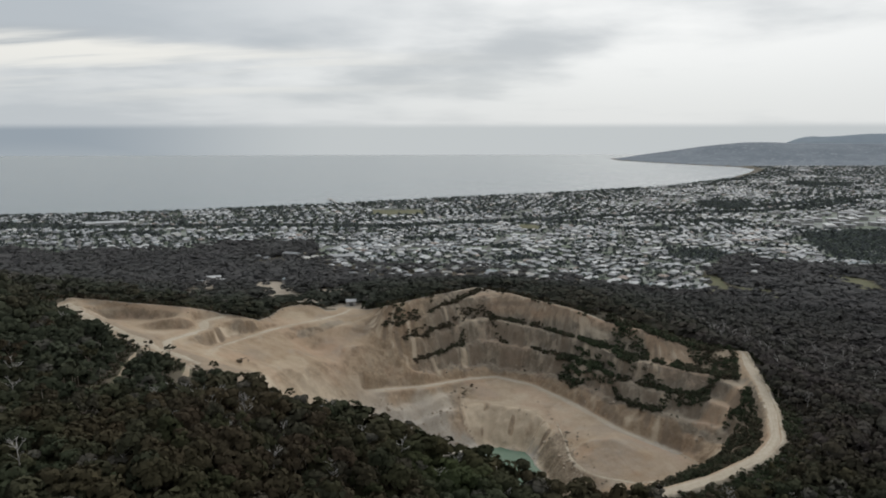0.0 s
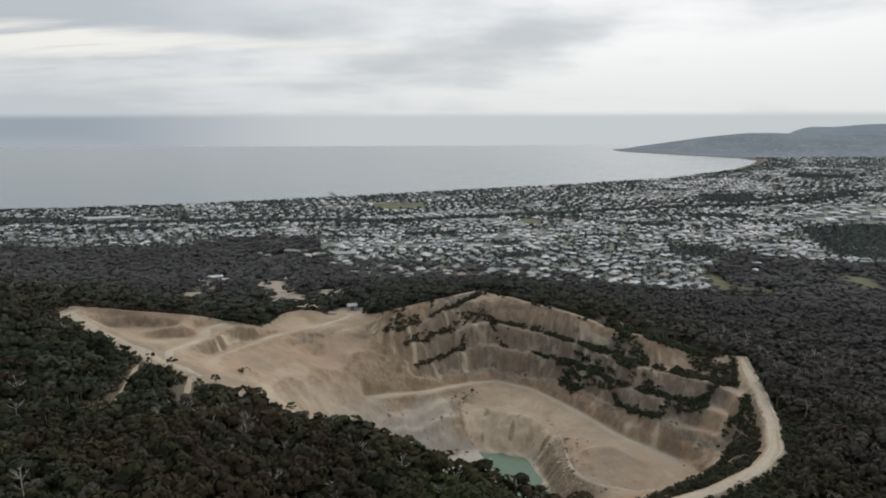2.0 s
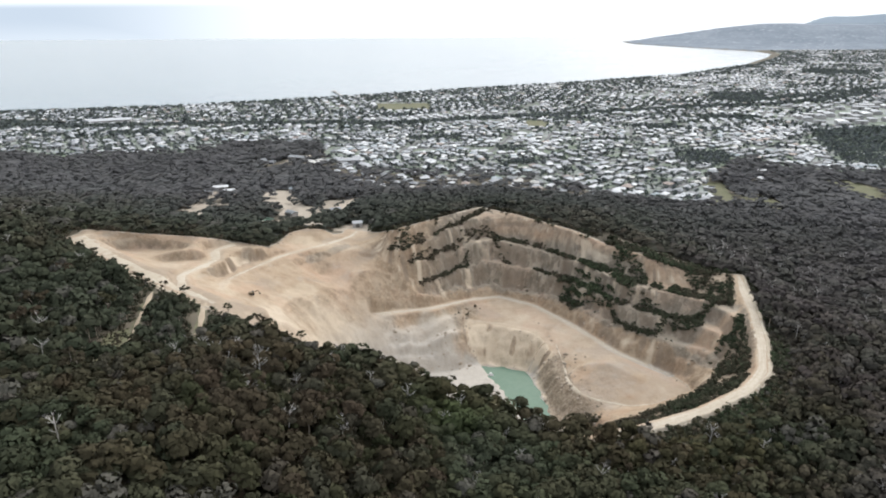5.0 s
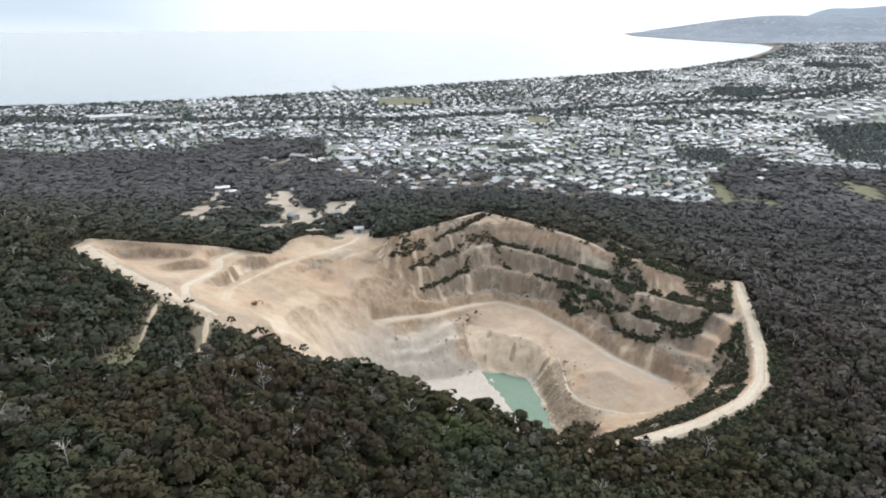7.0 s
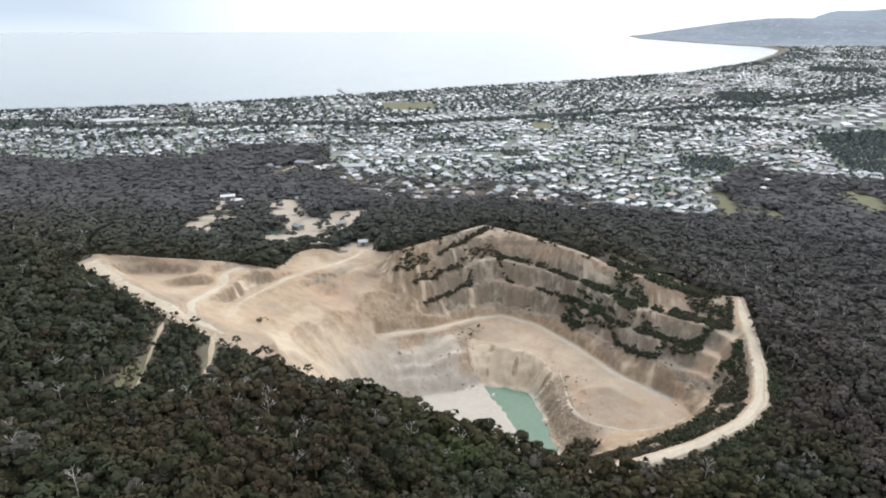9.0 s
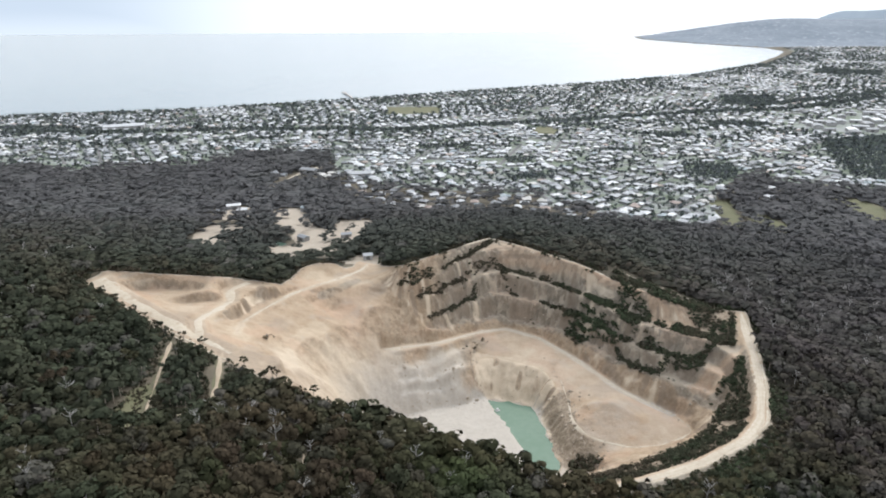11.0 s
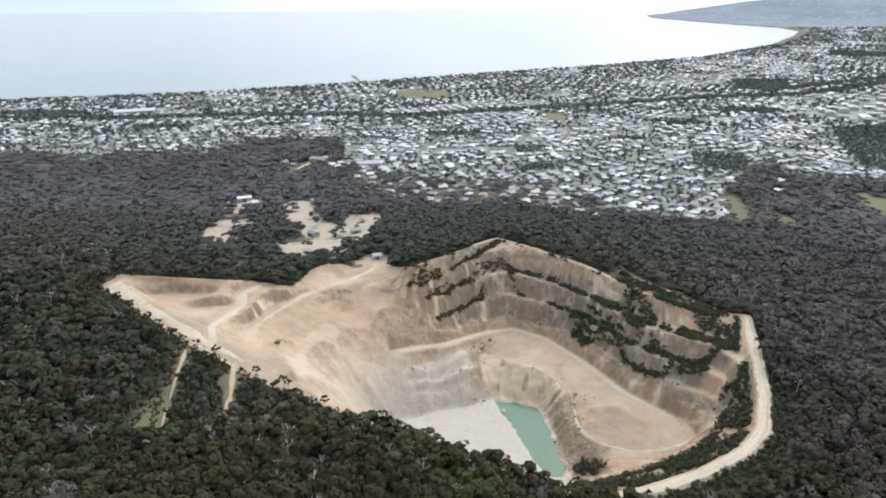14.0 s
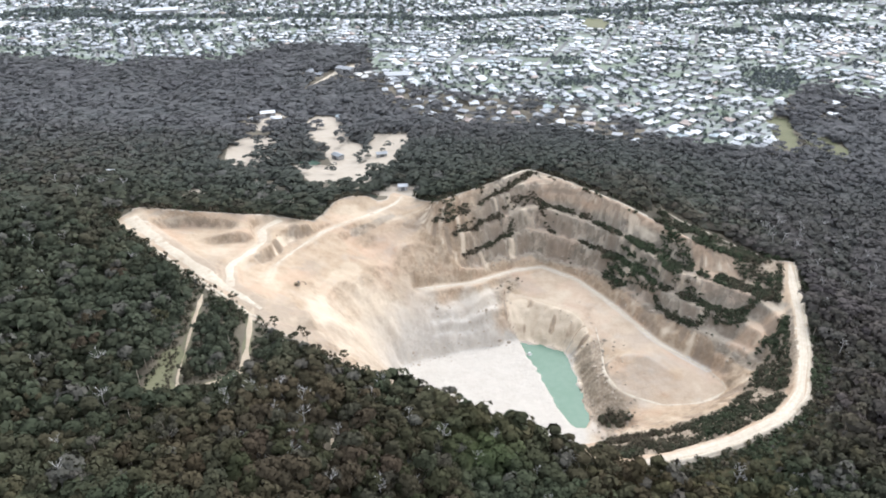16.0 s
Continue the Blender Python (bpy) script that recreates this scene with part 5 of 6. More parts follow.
for i, (x, y) in enumerate(spots):
    m = pose(x, y, float(height(x, y)) + 0.4, rng.uniform(-7, 7), rng.uniform(-7, 7), rng.uniform(0, 360)) @ Matrix.Scale(rng.uniform(0.8, 1.15), 4)
    if i < 6:
        DEADS[i].matrix_basis = m
    else:
        ob = copy_thing(DEADS[i % 6], Matrix.Identity(4))
        ob.matrix_basis = m


# scrub on the berms, banks and edges of the quarry
SHRUB_LIB = [crown_cards(46, 5, 1.6, 2.3, 0.45, rng) for _ in range(10)]
STRIPS = [[(-35, 413), (-22, 423), (-8, 436), (1, 445), (11, 458), (22, 475)], [(-24, 411), (-13, 424), (1, 434), (10, 448), (20, 456), (26, 459), (41, 454), (53, 450), (64, 442), (75, 430), (85, 421), (97, 408)],
          [(-18, 406), (-10, 412), (-2, 421), (7, 430), (14, 441)], [(32, 449), (39, 441)], [(59, 431), (69, 424), (78, 415), (84, 409)], [(57, 457), (69, 448)], [(86, 435), (94, 431)],
          [(70, 407), (83, 399), (94, 387), (98, 375), (106, 367), (113, 361), (120, 364)], [(107, 412), (112, 401), (118, 389), (131, 382), (143, 376), (156, 367)], [(119, 403), (128, 400), (140, 398), (156, 400)],
          [(102, 394), (106, 385)], [(112, 379), (120, 371), (127, 365), (137, 362), (148, 367)], [(125, 360), (136, 356)], [(143, 338), (149, 338), (153, 344)], [(39, 472), (47, 467)]]
STRIP_W = [3.0, 2.6, 2.0, 1.4, 2.4, 1.8, 1.8, 3.4, 4.6, 3.2, 3.0, 3.6, 2.8, 2.0, 1.4]
bx, by = scatter(-60, 170, 300, 490, 1.5, rng)
bi, bj = np.round((bx - GX0) / CELL).astype(int), np.round((by - GY0) / CELL).astype(int)
on_berm = np.zeros(bx.shape, bool)
patchy = value_noise(bx, by, 9, 51) + 0.7 * value_noise(bx, by, 3.5, 52)
for line, w in zip(STRIPS, STRIP_W):
    d = line_distance(line, bx, by) + 0.5 * value_noise(bx, by, 4, 50)
    on_berm |= (d < 0.8 + w * (0.85 + 0.5 * patchy)) & (patchy > -0.8) & ((BERM[bj, bi] > 0.3) | (d < 0.9) | (bx > 100) & (d < 2.2))
# lone shrubs on the faces
lone = inside(WALL, bx, by) & (rng.uniform(0, 1, bx.shape) < 0.012) | inside([(2, 396), (20, 416), (24, 412), (8, 394)], bx, by) & (rng.uniform(0, 1, bx.shape) < 0.16)
THICKET = [(70, 418), (84, 421), (97, 412), (106, 424), (110, 410), (104, 396), (100, 384), (91, 392), (77, 400), (68, 408)]
BANK = [(62, 290), (84, 278), (107, 284), (121, 299), (130, 316), (144, 333), (150, 345), (158, 342), (150, 316), (139, 288), (127, 272), (105, 258), (80, 248), (58, 246), (46, 252), (52, 268)]
thick = inside(THICKET, bx + 3 * value_noise(bx, by, 7, 85), by + 3 * value_noise(bx, by, 7, 86)) & (rng.uniform(0, 1, bx.shape) < 0.4) & (value_noise(bx, by, 8, 87) > -0.45)
px, py = scatter(44, 165, 245, 346, 1.7, rng)
bank = inside(BANK, px, py) & (value_noise(px, py, 10, 53) + 0.5 * value_noise(px, py, 4, 59) > -0.6) | inside([(138, 300), (146, 312), (156, 345), (150, 345), (141, 325)], px, py) & (value_noise(px, py, 9, 55) > 0.0)
# scrub along the edge, thick outside the crest and sparse within
rx, ry = scatter(-214, 190, 228, 496, 2.0, rng)
rd = line_distance(QUARRY, rx, ry, True)
out_q = ~inside(QUARRY, rx, ry)
rim = out_q & (rd > 0.9) & (rd < 8) & (value_noise(rx, ry, 12, 56) + 0.5 * value_noise(rx, ry, 4, 57) > -0.45 - 0.3 * (rx > 40))
corner = inside([(138, 398), (158, 403), (168, 401), (164, 382), (158, 364), (150, 370), (145, 384)], rx, ry) & (value_noise(rx, ry, 8, 67) > -0.25)
rim |= corner
rd_e = line_distance(ROAD_EAST[1:6], rx, ry)
rim |= ~out_q & (rd_e > 4.4) & (rd_e < 8) & (value_noise(rx, ry, 7, 69) > 0.1)
rim |= inside(SHELF, rx, ry)
rim &= ~inside(SHELF, rx, ry) | (value_noise(rx, ry, 6, 68) > -0.35)
rim |= ~out_q & (line_distance(RIM, rx, ry) < 2.5) & (value_noise(rx, ry, 9, 60) > 0.3) & (rx > -40)
kx, ky = scatter(-132, -102, 198, 282, 2.0, rng)
lx, ly = scatter(-140, -84, 205, 290, 2.2, rng)
lane_d = np.minimum(line_distance(TRACK_A, lx, ly) - 0.4, line_distance(TRACK_B, lx, ly))
lane_side = (lane_d > 1.7) & (lane_d < 5.2) & ~inside(QUARRY, lx, ly) & ~inside(CLEARING, lx, ly) & (value_noise(lx, ly, 6, 88) > -0.55)
clear = (inside(CLEARING, kx, ky) | inside(GLADE, kx, ky)) & (value_noise(kx, ky, 6, 58) > -0.5)
vx, vy = scatter(-150, -90, 268, 312, 2.0, rng)
verge = inside(QUARRY, vx, vy) & (line_distance(RIM_NEAR, vx, vy) < 3.2) & (value_noise(vx, vy, 6, 62) > -0.15)
ux0, uy0 = scatter(56, 76, 300, 314, 2.2, rng)
pond_bush = inside([(58, 308), (64, 312), (73, 308), (74, 303), (68, 301), (60, 303)], ux0, uy0)
groups = [(bx, by, on_berm, 0.7, 1.35), (bx, by, lone, 0.4, 0.85), (bx, by, thick, 0.9, 1.9), (px, py, bank, 0.6, 1.35), (ux0, uy0, pond_bush, 1.0, 1.7), (rx, ry, rim, 0.6, 1.5), (kx, ky, clear, 0.3, 0.8), (lx, ly, lane_side, 0.45, 1.1), (vx, vy, verge, 0.4, 0.8)]
ex = np.concatenate([g[0][g[2]] for g in groups])
ey = np.concatenate([g[1][g[2]] for g in groups])
e_size = np.concatenate([rng.uniform(g[3], g[4], int(g[2].sum())) for g in groups])
off_road = (line_distance(ROAD_EAST, ex, ey) > 4.4) & (line_distance(RAMP, ex, ey) > 3.2) & (line_distance(ROAD_UP, ex, ey) > 3) & (line_distance(TRACK_B, ex, ey) > 2) & (line_distance(TRACK_A, ex, ey) > 2.4)
for line in ([(107, 446), (118, 432), (133, 425), (145, 415), (158, 408)], CREST):
    off_road &= line_distance(line, ex, ey) > 2.6
off_road &= ~inside(YARDS[6], ex, ey)
ex, ey, e_size = ex[off_road], ey[off_road], e_size[off_road]
tris, tint = place_crowns(SHRUB_LIB, ex, ey, height(ex, ey) - 0.3, e_size, rng.uniform(0, 6.28, len(ex)), np.clip(0.34 + 0.25 * step(ex, 70, 100) + 0.4 * value_noise(ex, ey, 14, 63) + 0.4 * inside(THICKET, ex, ey) + rng.normal(0, 0.2, len(ex)), 0, 1), rng)
tagged(new("scrub", tri_mesh("scrub", tris, M_SHRUB, tint)), "dark green scrub rooted on the quarry benches and banks", "shrub", kind="stuff")


# ---------------------------------------------------------------- the town
def roof_colours(n, pos):
    r = n.add("ShaderNodeAttribute", attribute_name="tint").outputs["Fac"]
    return roof_ramp(n, pos, r)


def roof_ramp(n, pos, r):
    ramp = n.add("ShaderNodeValToRGB", {0: r})
    ramp.color_ramp.interpolation = "CONSTANT"
    # roof greys tinted faintly blue, with town haze painted in
    cols = [(0.0, (0.60, 0.61, 0.615)), (0.17, (0.43, 0.445, 0.46)), (0.42, (0.30, 0.315, 0.332)), (0.62, (0.18, 0.192, 0.206)), (0.87, (0.29, 0.225, 0.19)), (0.91, (0.45, 0.44, 0.41)), (0.96, (0.26, 0.31, 0.33))]
    els = ramp.color_ramp.elements
    els[0].position, els[0].color = 0.0, rgb(*cols[0][1])
    els[1].position, els[1].color = cols[1][0], rgb(*cols[1][1])
    for p, c in cols[2:]:
        els.new(p).color = rgb(*c)
    return n.mix(n.math("MULTIPLY", n.noise(pos, 0.5, 4.0), 0.3), ramp.outputs[0], rgb(0.2, 0.2, 0.19))


M_ROOF = surface("sheet_roof", roof_colours, rough=0.55, spec=0.4)
M_ROOF_OB = surface("sheet_and_tile_roof", lambda n, pos: roof_ramp(n, pos, n.add("ShaderNodeObjectInfo").outputs["Random"]), rough=0.55, spec=0.4)
M_WALL = surface("rendered_wall", two_tone((0.26, 0.25, 0.24), (0.42, 0.41, 0.40), 0.02, 0.8))
M_GLASS = surface("window_glass", two_tone((0.05, 0.06, 0.07), (0.08, 0.09, 0.10), 0.1, 2.0), rough=0.1, spec=0.6)
M_STREET = surface("street_asphalt", two_tone((0.11, 0.11, 0.11), (0.17, 0.165, 0.16), 0.05, 0.8))
M_WHITE = surface("white_sheet_metal", two_tone((0.68, 0.69, 0.69), (0.78, 0.78, 0.77), 0.05, 0.6), rough=0.5)


def house_shell(l, w, h, rise, eave, hip):
    """Wall and roof triangles of a hipped house, centred, along x."""
    a, b = l / 2, w / 2
    lo = [np.array(p) for p in ((-a, -b, -1.0), (a, -b, -1.0), (a, b, -1.0), (-a, b, -1.0))]
    hi = [p + (0, 0, h + 1.0) for p in lo]
    walls = []
    for i in range(4):
        j = (i + 1) % 4
        walls += [(lo[i], lo[j], hi[j]), (lo[i], hi[j], hi[i])]
    ea, eb = a + eave, b + eave
    e = [np.array(p) for p in ((-ea, -eb, h), (ea, -eb, h), (ea, eb, h), (-ea, eb, h))]
    r0, r1 = np.array((-ea + hip, 0, h + rise)), np.array((ea - hip, 0, h + rise))
    roof = [(e[0], e[1], r1), (e[0], r1, r0), (e[1], e[2], r1), (e[2], e[3], r0), (e[2], r0, r1), (e[3], e[0], r0)]
    drop = np.array((0, 0, -0.25))
    for i in range(4):
        j = (i + 1) % 4
        roof += [(e[i], e[i] + drop, e[j] + drop), (e[i], e[j] + drop, e[j])]
    return np.array(walls), np.array(roof)


SHELLS = []
for i in range(10):
    l, w = rng.uniform(7.2, 10.0), rng.uniform(6.0, 7.8)
    wall, roof = house_shell(l, w, rng.choice([2.4, 2.6, 4.6], p=[0.5, 0.35, 0.15]), rng.uniform(1.1, 1.9), 0.6, rng.choice([0.0, w / 2, w / 2]))
    if i % 2:
        l2, w2 = rng.uniform(5, 7), rng.uniform(4.4, 5.6)
        wl, rf = house_shell(l2 + 1.5, w2, 2.8, 1.5, 0.5, w2 / 2)
        sh = np.array((rng.choice([-1, 1]) * l * 0.25, w * 0.5, 0))
        swap = lambda t: np.stack([-t[..., 1], t[..., 0], t[..., 2]], -1) + sh
        wall, roof = np.concatenate([wall, swap(wl)]), np.concatenate([roof, swap(rf)])
    SHELLS.append((l, w, wall, roof))


WOODS = [[(300, 960), (375, 965), (340, 835), (285, 860)], [(600, 1175), (730, 1215), (800, 1100), (522, 850), (500, 930)], [(635, 1775), (765, 1770), (710, 1620), (595, 1620)], [(-60, 1140), (20, 1150), (10, 1110), (-50, 1105)],
         [(200, 1080), (262, 1090), (270, 1060), (210, 1055)], [(-560, 1190), (-470, 1200), (-460, 1165), (-550, 1150)], [(480, 1370), (580, 1360), (560, 1310), (470, 1320)], [(-900, 1350), (-740, 1340), (-760, 1290), (-900, 1290)],
         [(330, 1240), (400, 1250), (395, 1200), (340, 1195)], [(60, 1010), (110, 1015), (105, 960), (70, 965)], [(1150, 2400), (1330, 2330), (1250, 2200), (1080, 2260)], [(60, 880), (110, 890), (120, 850), (70, 845)]]
BAND = [(-900, 1262), (-733, 1269), (-603, 1278), (-439, 1318), (-227, 1319), (-100, 1314), (37, 1358), (159, 1391), (321, 1440), (500, 1510), (686, 1545), (814, 1620), (1000, 1740)]
BAND_B = [(640, 1590), (723, 1640), (878, 1730), (1060, 1830), (1300, 1960)]
WORKS = [(640, 1240), (604, 1325), (660, 1365), (798, 1500), (930, 1560), (1040, 1480), (740, 1225)]

# districts, each with rows of its own direction
DIST = []
for gx0 in np.arange(-1500, 2400, 250.0):
    for gy0 in np.arange(620, 3400, 230.0):
        base = 25 if gx0 < 60 + 0.35 * max(gy0 - 1250, 0) else -14
        DIST.append((gx0 + rng.uniform(-80, 80), gy0 + rng.uniform(-80, 80), radians(base + rng.choice([0, 90, 60, -25, 90]) + rng.normal(0, 9)), rng.uniform(10.5, 13.0), rng.uniform(36, 46)))
DIST = np.array(DIST)


def district(x, y):
    wx_, wy_ = x + 30 * value_noise(x, y, 90, 64), y + 30 * value_noise(x, y, 90, 65)
    return np.argmin((wx_[..., None] - DIST[:, 0]) ** 2 + (wy_[..., None] - DIST[:, 1]) ** 2, -1)


def built_up(x, y):
    ok = inside(TOWN, x, y) & ~inside(WORKS, x, y) & (np.abs(x / y) < 0.78)
    for p in FIELDS + WOODS:
        ok &= ~inside(p, x, y)
    ok &= (line_distance(BAND, x, y) > 19) & (line_distance(BAND_B, x, y) > 17)
    edge = line_distance(TOWN, x, y, True)
    return ok & (value_noise(x, y, 45, 61) + 0.7 * value_noise(x, y, 19, 66) > -0.72 + 0.55 * (1 - step(edge, 5, 130)))


def lots():
    out = []
    for k, (dx, dy, ang, lot, deep) in enumerate(DIST):
        c, s = math.cos(ang), math.sin(ang)
        u, v = np.meshgrid(np.arange(-240, 241, lot), np.arange(-240, 241, deep))
        for off, face in ((deep * 0.24, 0), (deep * 0.76, math.pi)):
            uu = (u + rng.uniform(-3, 3, u.shape)).ravel()
            vv = (v + off + rng.uniform(-4, 4, u.shape)).ravel()
            x, y = dx + uu * c - vv * s, dy + uu * s + vv * c
            turn = ang + face + np.where(rng.uniform(0, 1, x.shape) < 0.5, math.pi / 2, 0) + rng.normal(0, 0.09, x.shape)
            ok = inside(TOWN, x, y)
            x, y, turn, uu = x[ok], y[ok], turn[ok], uu[ok]
            if len(x):
                ok = (district(x, y) == k) & built_up(x, y) & (np.abs((uu / (lot * 10)) % 1 - 0.5) > 0.07)
                out.append(np.stack([x[ok], y[ok], turn[ok]], -1))
    return np.concatenate(out)


LOTS = lots()
LOTS = LOTS[rng.uniform(0, 1, len(LOTS)) < 0.9]
LOTS = np.concatenate([LOTS, np.array([(x, y, 0.4 * i) for i, (x, y) in enumerate(FRINGE)])])
LOTS = LOTS[np.argsort(np.hypot(LOTS[:, 0], LOTS[:, 1]))]
LOT_Z = height(LOTS[:, 0], LOTS[:, 1])


def house_thing(variant):
    l, w, wall, roof = SHELLS[variant]
    house = tagged(new("house"), "detached suburban house with a pale hipped roof among garden trees", "house", "houses of the town")
    shell = part_np("wall", tri_mesh("wall", wall, M_WALL), house)
    part_np("roof", tri_mesh("roof", roof, M_ROOF_OB), house)
    for k in range(3):
        bm = bmesh.new()
        bmesh.ops.create_cube(bm, size=1, matrix=Matrix.Translation(((k - 1) * l * 0.28, -w / 2 - 0.03, 1.5)) @ Matrix.Diagonal((2.0, 0.12, 1.3, 1)))
        part("window", bm, M_GLASS, shell, "dark window pane")
    bm = bmesh.new()
    bmesh.ops.create_cube(bm, size=1, matrix=Matrix.Translation((l * 0.14, -w / 2 - 0.04, 1.05)) @ Matrix.Diagonal((1.0, 0.1, 2.1, 1)))
    part("door", bm, M_BARK, shell, "brown front door")
    return house


HOUSES = [house_thing(i) for i in range(10)]
for i in range(260):
    x, y, a = LOTS[i]
    m = Matrix.LocRotScale((x, y, LOT_Z[i] + 0.3), Euler((0, 0, a)), None)
    if i < 10:
        HOUSES[i].matrix_basis = m
    else:
        copy_thing(HOUSES[i % 10], m)
more = LOTS[260:]
more_z = LOT_Z[260:] + 0.3
one = np.ones(len(more))
state = rng.integers(0, 2 ** 31)
walls, _ = place_crowns([s[2] for s in SHELLS], more[:, 0], more[:, 1], more_z, one, more[:, 2], one, np.random.default_rng(state))
roofs, rt = place_crowns([s[3] for s in SHELLS], more[:, 0], more[:, 1], more_z, one, more[:, 2], rng.uniform(0, 1, len(more)), np.random.default_rng(state))
suburb = tagged(new("suburb"), "low suburban houses in rows down to the shore", "houses", kind="stuff")
part_np("walls", tri_mesh("walls", walls, M_WALL), suburb, kind="stuff")
part_np("roofs", tri_mesh("roofs", roofs, M_ROOF, rt), suburb, "white, grey and terracotta roofs", kind="stuff")

# streets between the rows
quads = []
for k, (dx, dy, ang, lot, deep) in enumerate(DIST):
    c, s = math.cos(ang), math.sin(ang)
    t = np.arange(-240, 241, 20.0)
    lines = [(True, v) for v in np.arange(-240, 241, deep)] + [(False, (i + 0.5) * lot * 10) for i in range(-2, 2)]
    for along, at in lines:
        rows = []
        for o in (-2.4, 2.4):
            u, w = (t, np.full(t.shape, at + o)) if along else (np.full(t.shape, at + o), t)
            rows.append((dx + u * c - w * s, dy + u * s + w * c))
        ok = inside(TOWN, *rows[0]) & inside(TOWN, *rows[1]) & (np.abs(rows[0][0] / np.maximum(rows[0][1], 1)) < 0.78)
        if not ok.any():
            continue
        ok &= district(*rows[0]) == k
        for p in WOODS + FIELDS + [WORKS]:
            ok &= ~inside(p, *rows[0])
        P = [np.stack([x, y, height(x, y) + 0.35], -1) for x, y in rows]
        m = ok[:-1] & ok[1:]
        quads.append(np.stack([P[0][:-1][m], P[0][1:][m], P[1][1:][m], P[1][:-1][m]], 1))
quads = np.concatenate(quads)
nrm = np.cross(quads[:, 1] - quads[:, 0], quads[:, 2] - quads[:, 0])[:, 2]
quads[nrm < 0] = quads[nrm < 0][:, ::-1]
tagged(new("street", grid_mesh("street", quads.reshape(-1, 3), np.arange(len(quads) * 4).reshape(-1, 4), [M_STREET])), "grey asphalt streets of the suburb", "street", kind="structure")

# garden and street trees
GARDEN_LIB = [crown_cards(34, 4, 2.5, 4.2, 1.1, rng) for _ in range(8)]
SPECK_LIB = [crown_cards(11, 3, 3.2, 4.2, 2.1, rng) for _ in range(8)]
tx, ty = scatter(-1500, 2300, 620, 3300, 10.4, rng, 0.7)
k = inside(TOWN, tx, ty) & (np.abs(tx / ty) < 0.78) & ~inside(WORKS, tx, ty)
for p in FIELDS:
    k &= ~inside(p, tx, ty)
k &= value_noise(tx, ty, 90, 71) + 0.9 * value_noise(tx, ty, 31, 72) + 0.6 * (1 - step(line_distance(TOWN, tx, ty, True), 20, 150)) > -0.26
tx, ty = tx[k], ty[k]
gx_, gy_ = [], []
for p in WOODS:
    (lx, ly), (hx, hy) = np.min(p, 0), np.max(p, 0)
    qx, qy = scatter(lx, hx, ly, hy, 6.5, rng)
    m = inside(p, qx + 8 * value_noise(qx, qy, 20, 73), qy + 8 * value_noise(qx, qy, 20, 74))
    gx_.append(qx[m])
    gy_.append(qy[m])
for line, half in ((BAND, 13), (BAND_B, 10)):
    q = smooth_line(line, 4.5)
    for _ in range(3):
        gx_.append(q[:, 0] + rng.uniform(-6, 6, len(q)))
        gy_.append(q[:, 1] + rng.uniform(-half, half, len(q)))
shore = smooth_line(COAST[1:9], 9)
for sft in (24, 33):
    gx_.append(shore[:, 0] + rng.uniform(-8, 8, len(shore)) + 4)
    gy_.append(shore[:, 1] - sft + rng.uniform(-6, 6, len(shore)))
tx, ty = np.concatenate([tx] + gx_), np.concatenate([ty] + gy_)
k = inside(LAND, tx, ty)
tx, ty = tx[k], ty[k]
tz = height(tx, ty)
size = rng.uniform(0.6, 1.35, len(tx))
tone = rng.uniform(0, 1, len(tx))
turn = rng.uniform(0, 6.28, len(tx))
close = np.hypot(tx, ty) < 1250
t1, c1 = place_crowns(GARDEN_LIB, tx[close], ty[close], tz[close] + 0.8, size[close], turn[close], tone[close], rng)
t2, c2 = place_crowns(SPECK_LIB, tx[~close], ty[~close], tz[~close] + 0.8, size[~close], turn[~close], tone[~close], rng)
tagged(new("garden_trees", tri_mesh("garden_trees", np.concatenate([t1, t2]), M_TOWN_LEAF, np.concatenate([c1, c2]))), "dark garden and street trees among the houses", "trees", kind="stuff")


# ---------------------------------------------------------------- works, yards, jetty, far shore
def shed(l, w, h, rise, label, group, category="shed"):
    ob = tagged(new("shed"), label, category, group)
    wall, roof = house_shell(l, w, h, rise, 0.4, 0.0)
    gable = []
    for sgn in (-1, 1):
        gable.append((np.array((sgn * l / 2, -w / 2, h)), np.array((sgn * l / 2, w / 2, h)), np.array((sgn * l / 2, 0, h + rise))))
    shell = part_np("wall", tri_mesh("wall", np.concatenate([wall, np.array(gable)]), M_WALL), ob)
    part_np("roof", tri_mesh("roof", roof, M_ROOF_OB), ob)
    bm = bmesh.new()
    bmesh.ops.create_cube(bm, size=1, matrix=Matrix.Translation((0, -w / 2 - 0.05, h * 0.4)) @ Matrix.Diagonal((min(5, l * 0.4), 0.15, h * 0.8, 1)))
    part("roller_door", bm, M_STREET, shell, "grey roller door")
    return ob


BIG = [shed(27, 16, 6, 1.4, "large white sheet-metal warehouse on the industrial estate", "warehouses", "warehouse"), shed(19, 12, 5.5, 1.2, "white sheet-metal warehouse on the industrial estate", "warehouses", "warehouse")]
first = [True, True]
for i, x in enumerate(np.arange(610, 1060, 37)):
    for j, y in enumerate(np.arange(1200, 1580, 34)):
        if inside(WORKS, np.array([x]), np.array([y]))[0] and (3 * i + 5 * j) % 7 > 1:
            b = (i + j) % 2
            m = pose(x + rng.uniform(-6, 6), y + rng.uniform(-6, 6), float(height(x, y)) + 0.4, 0, 0, -14 + 90 * int(rng.integers(0, 2)) + rng.uniform(-4, 4))
            if first[b]:
                BIG[b].matrix_basis, first[b] = m, False
            else:
                copy_thing(BIG[b], m)
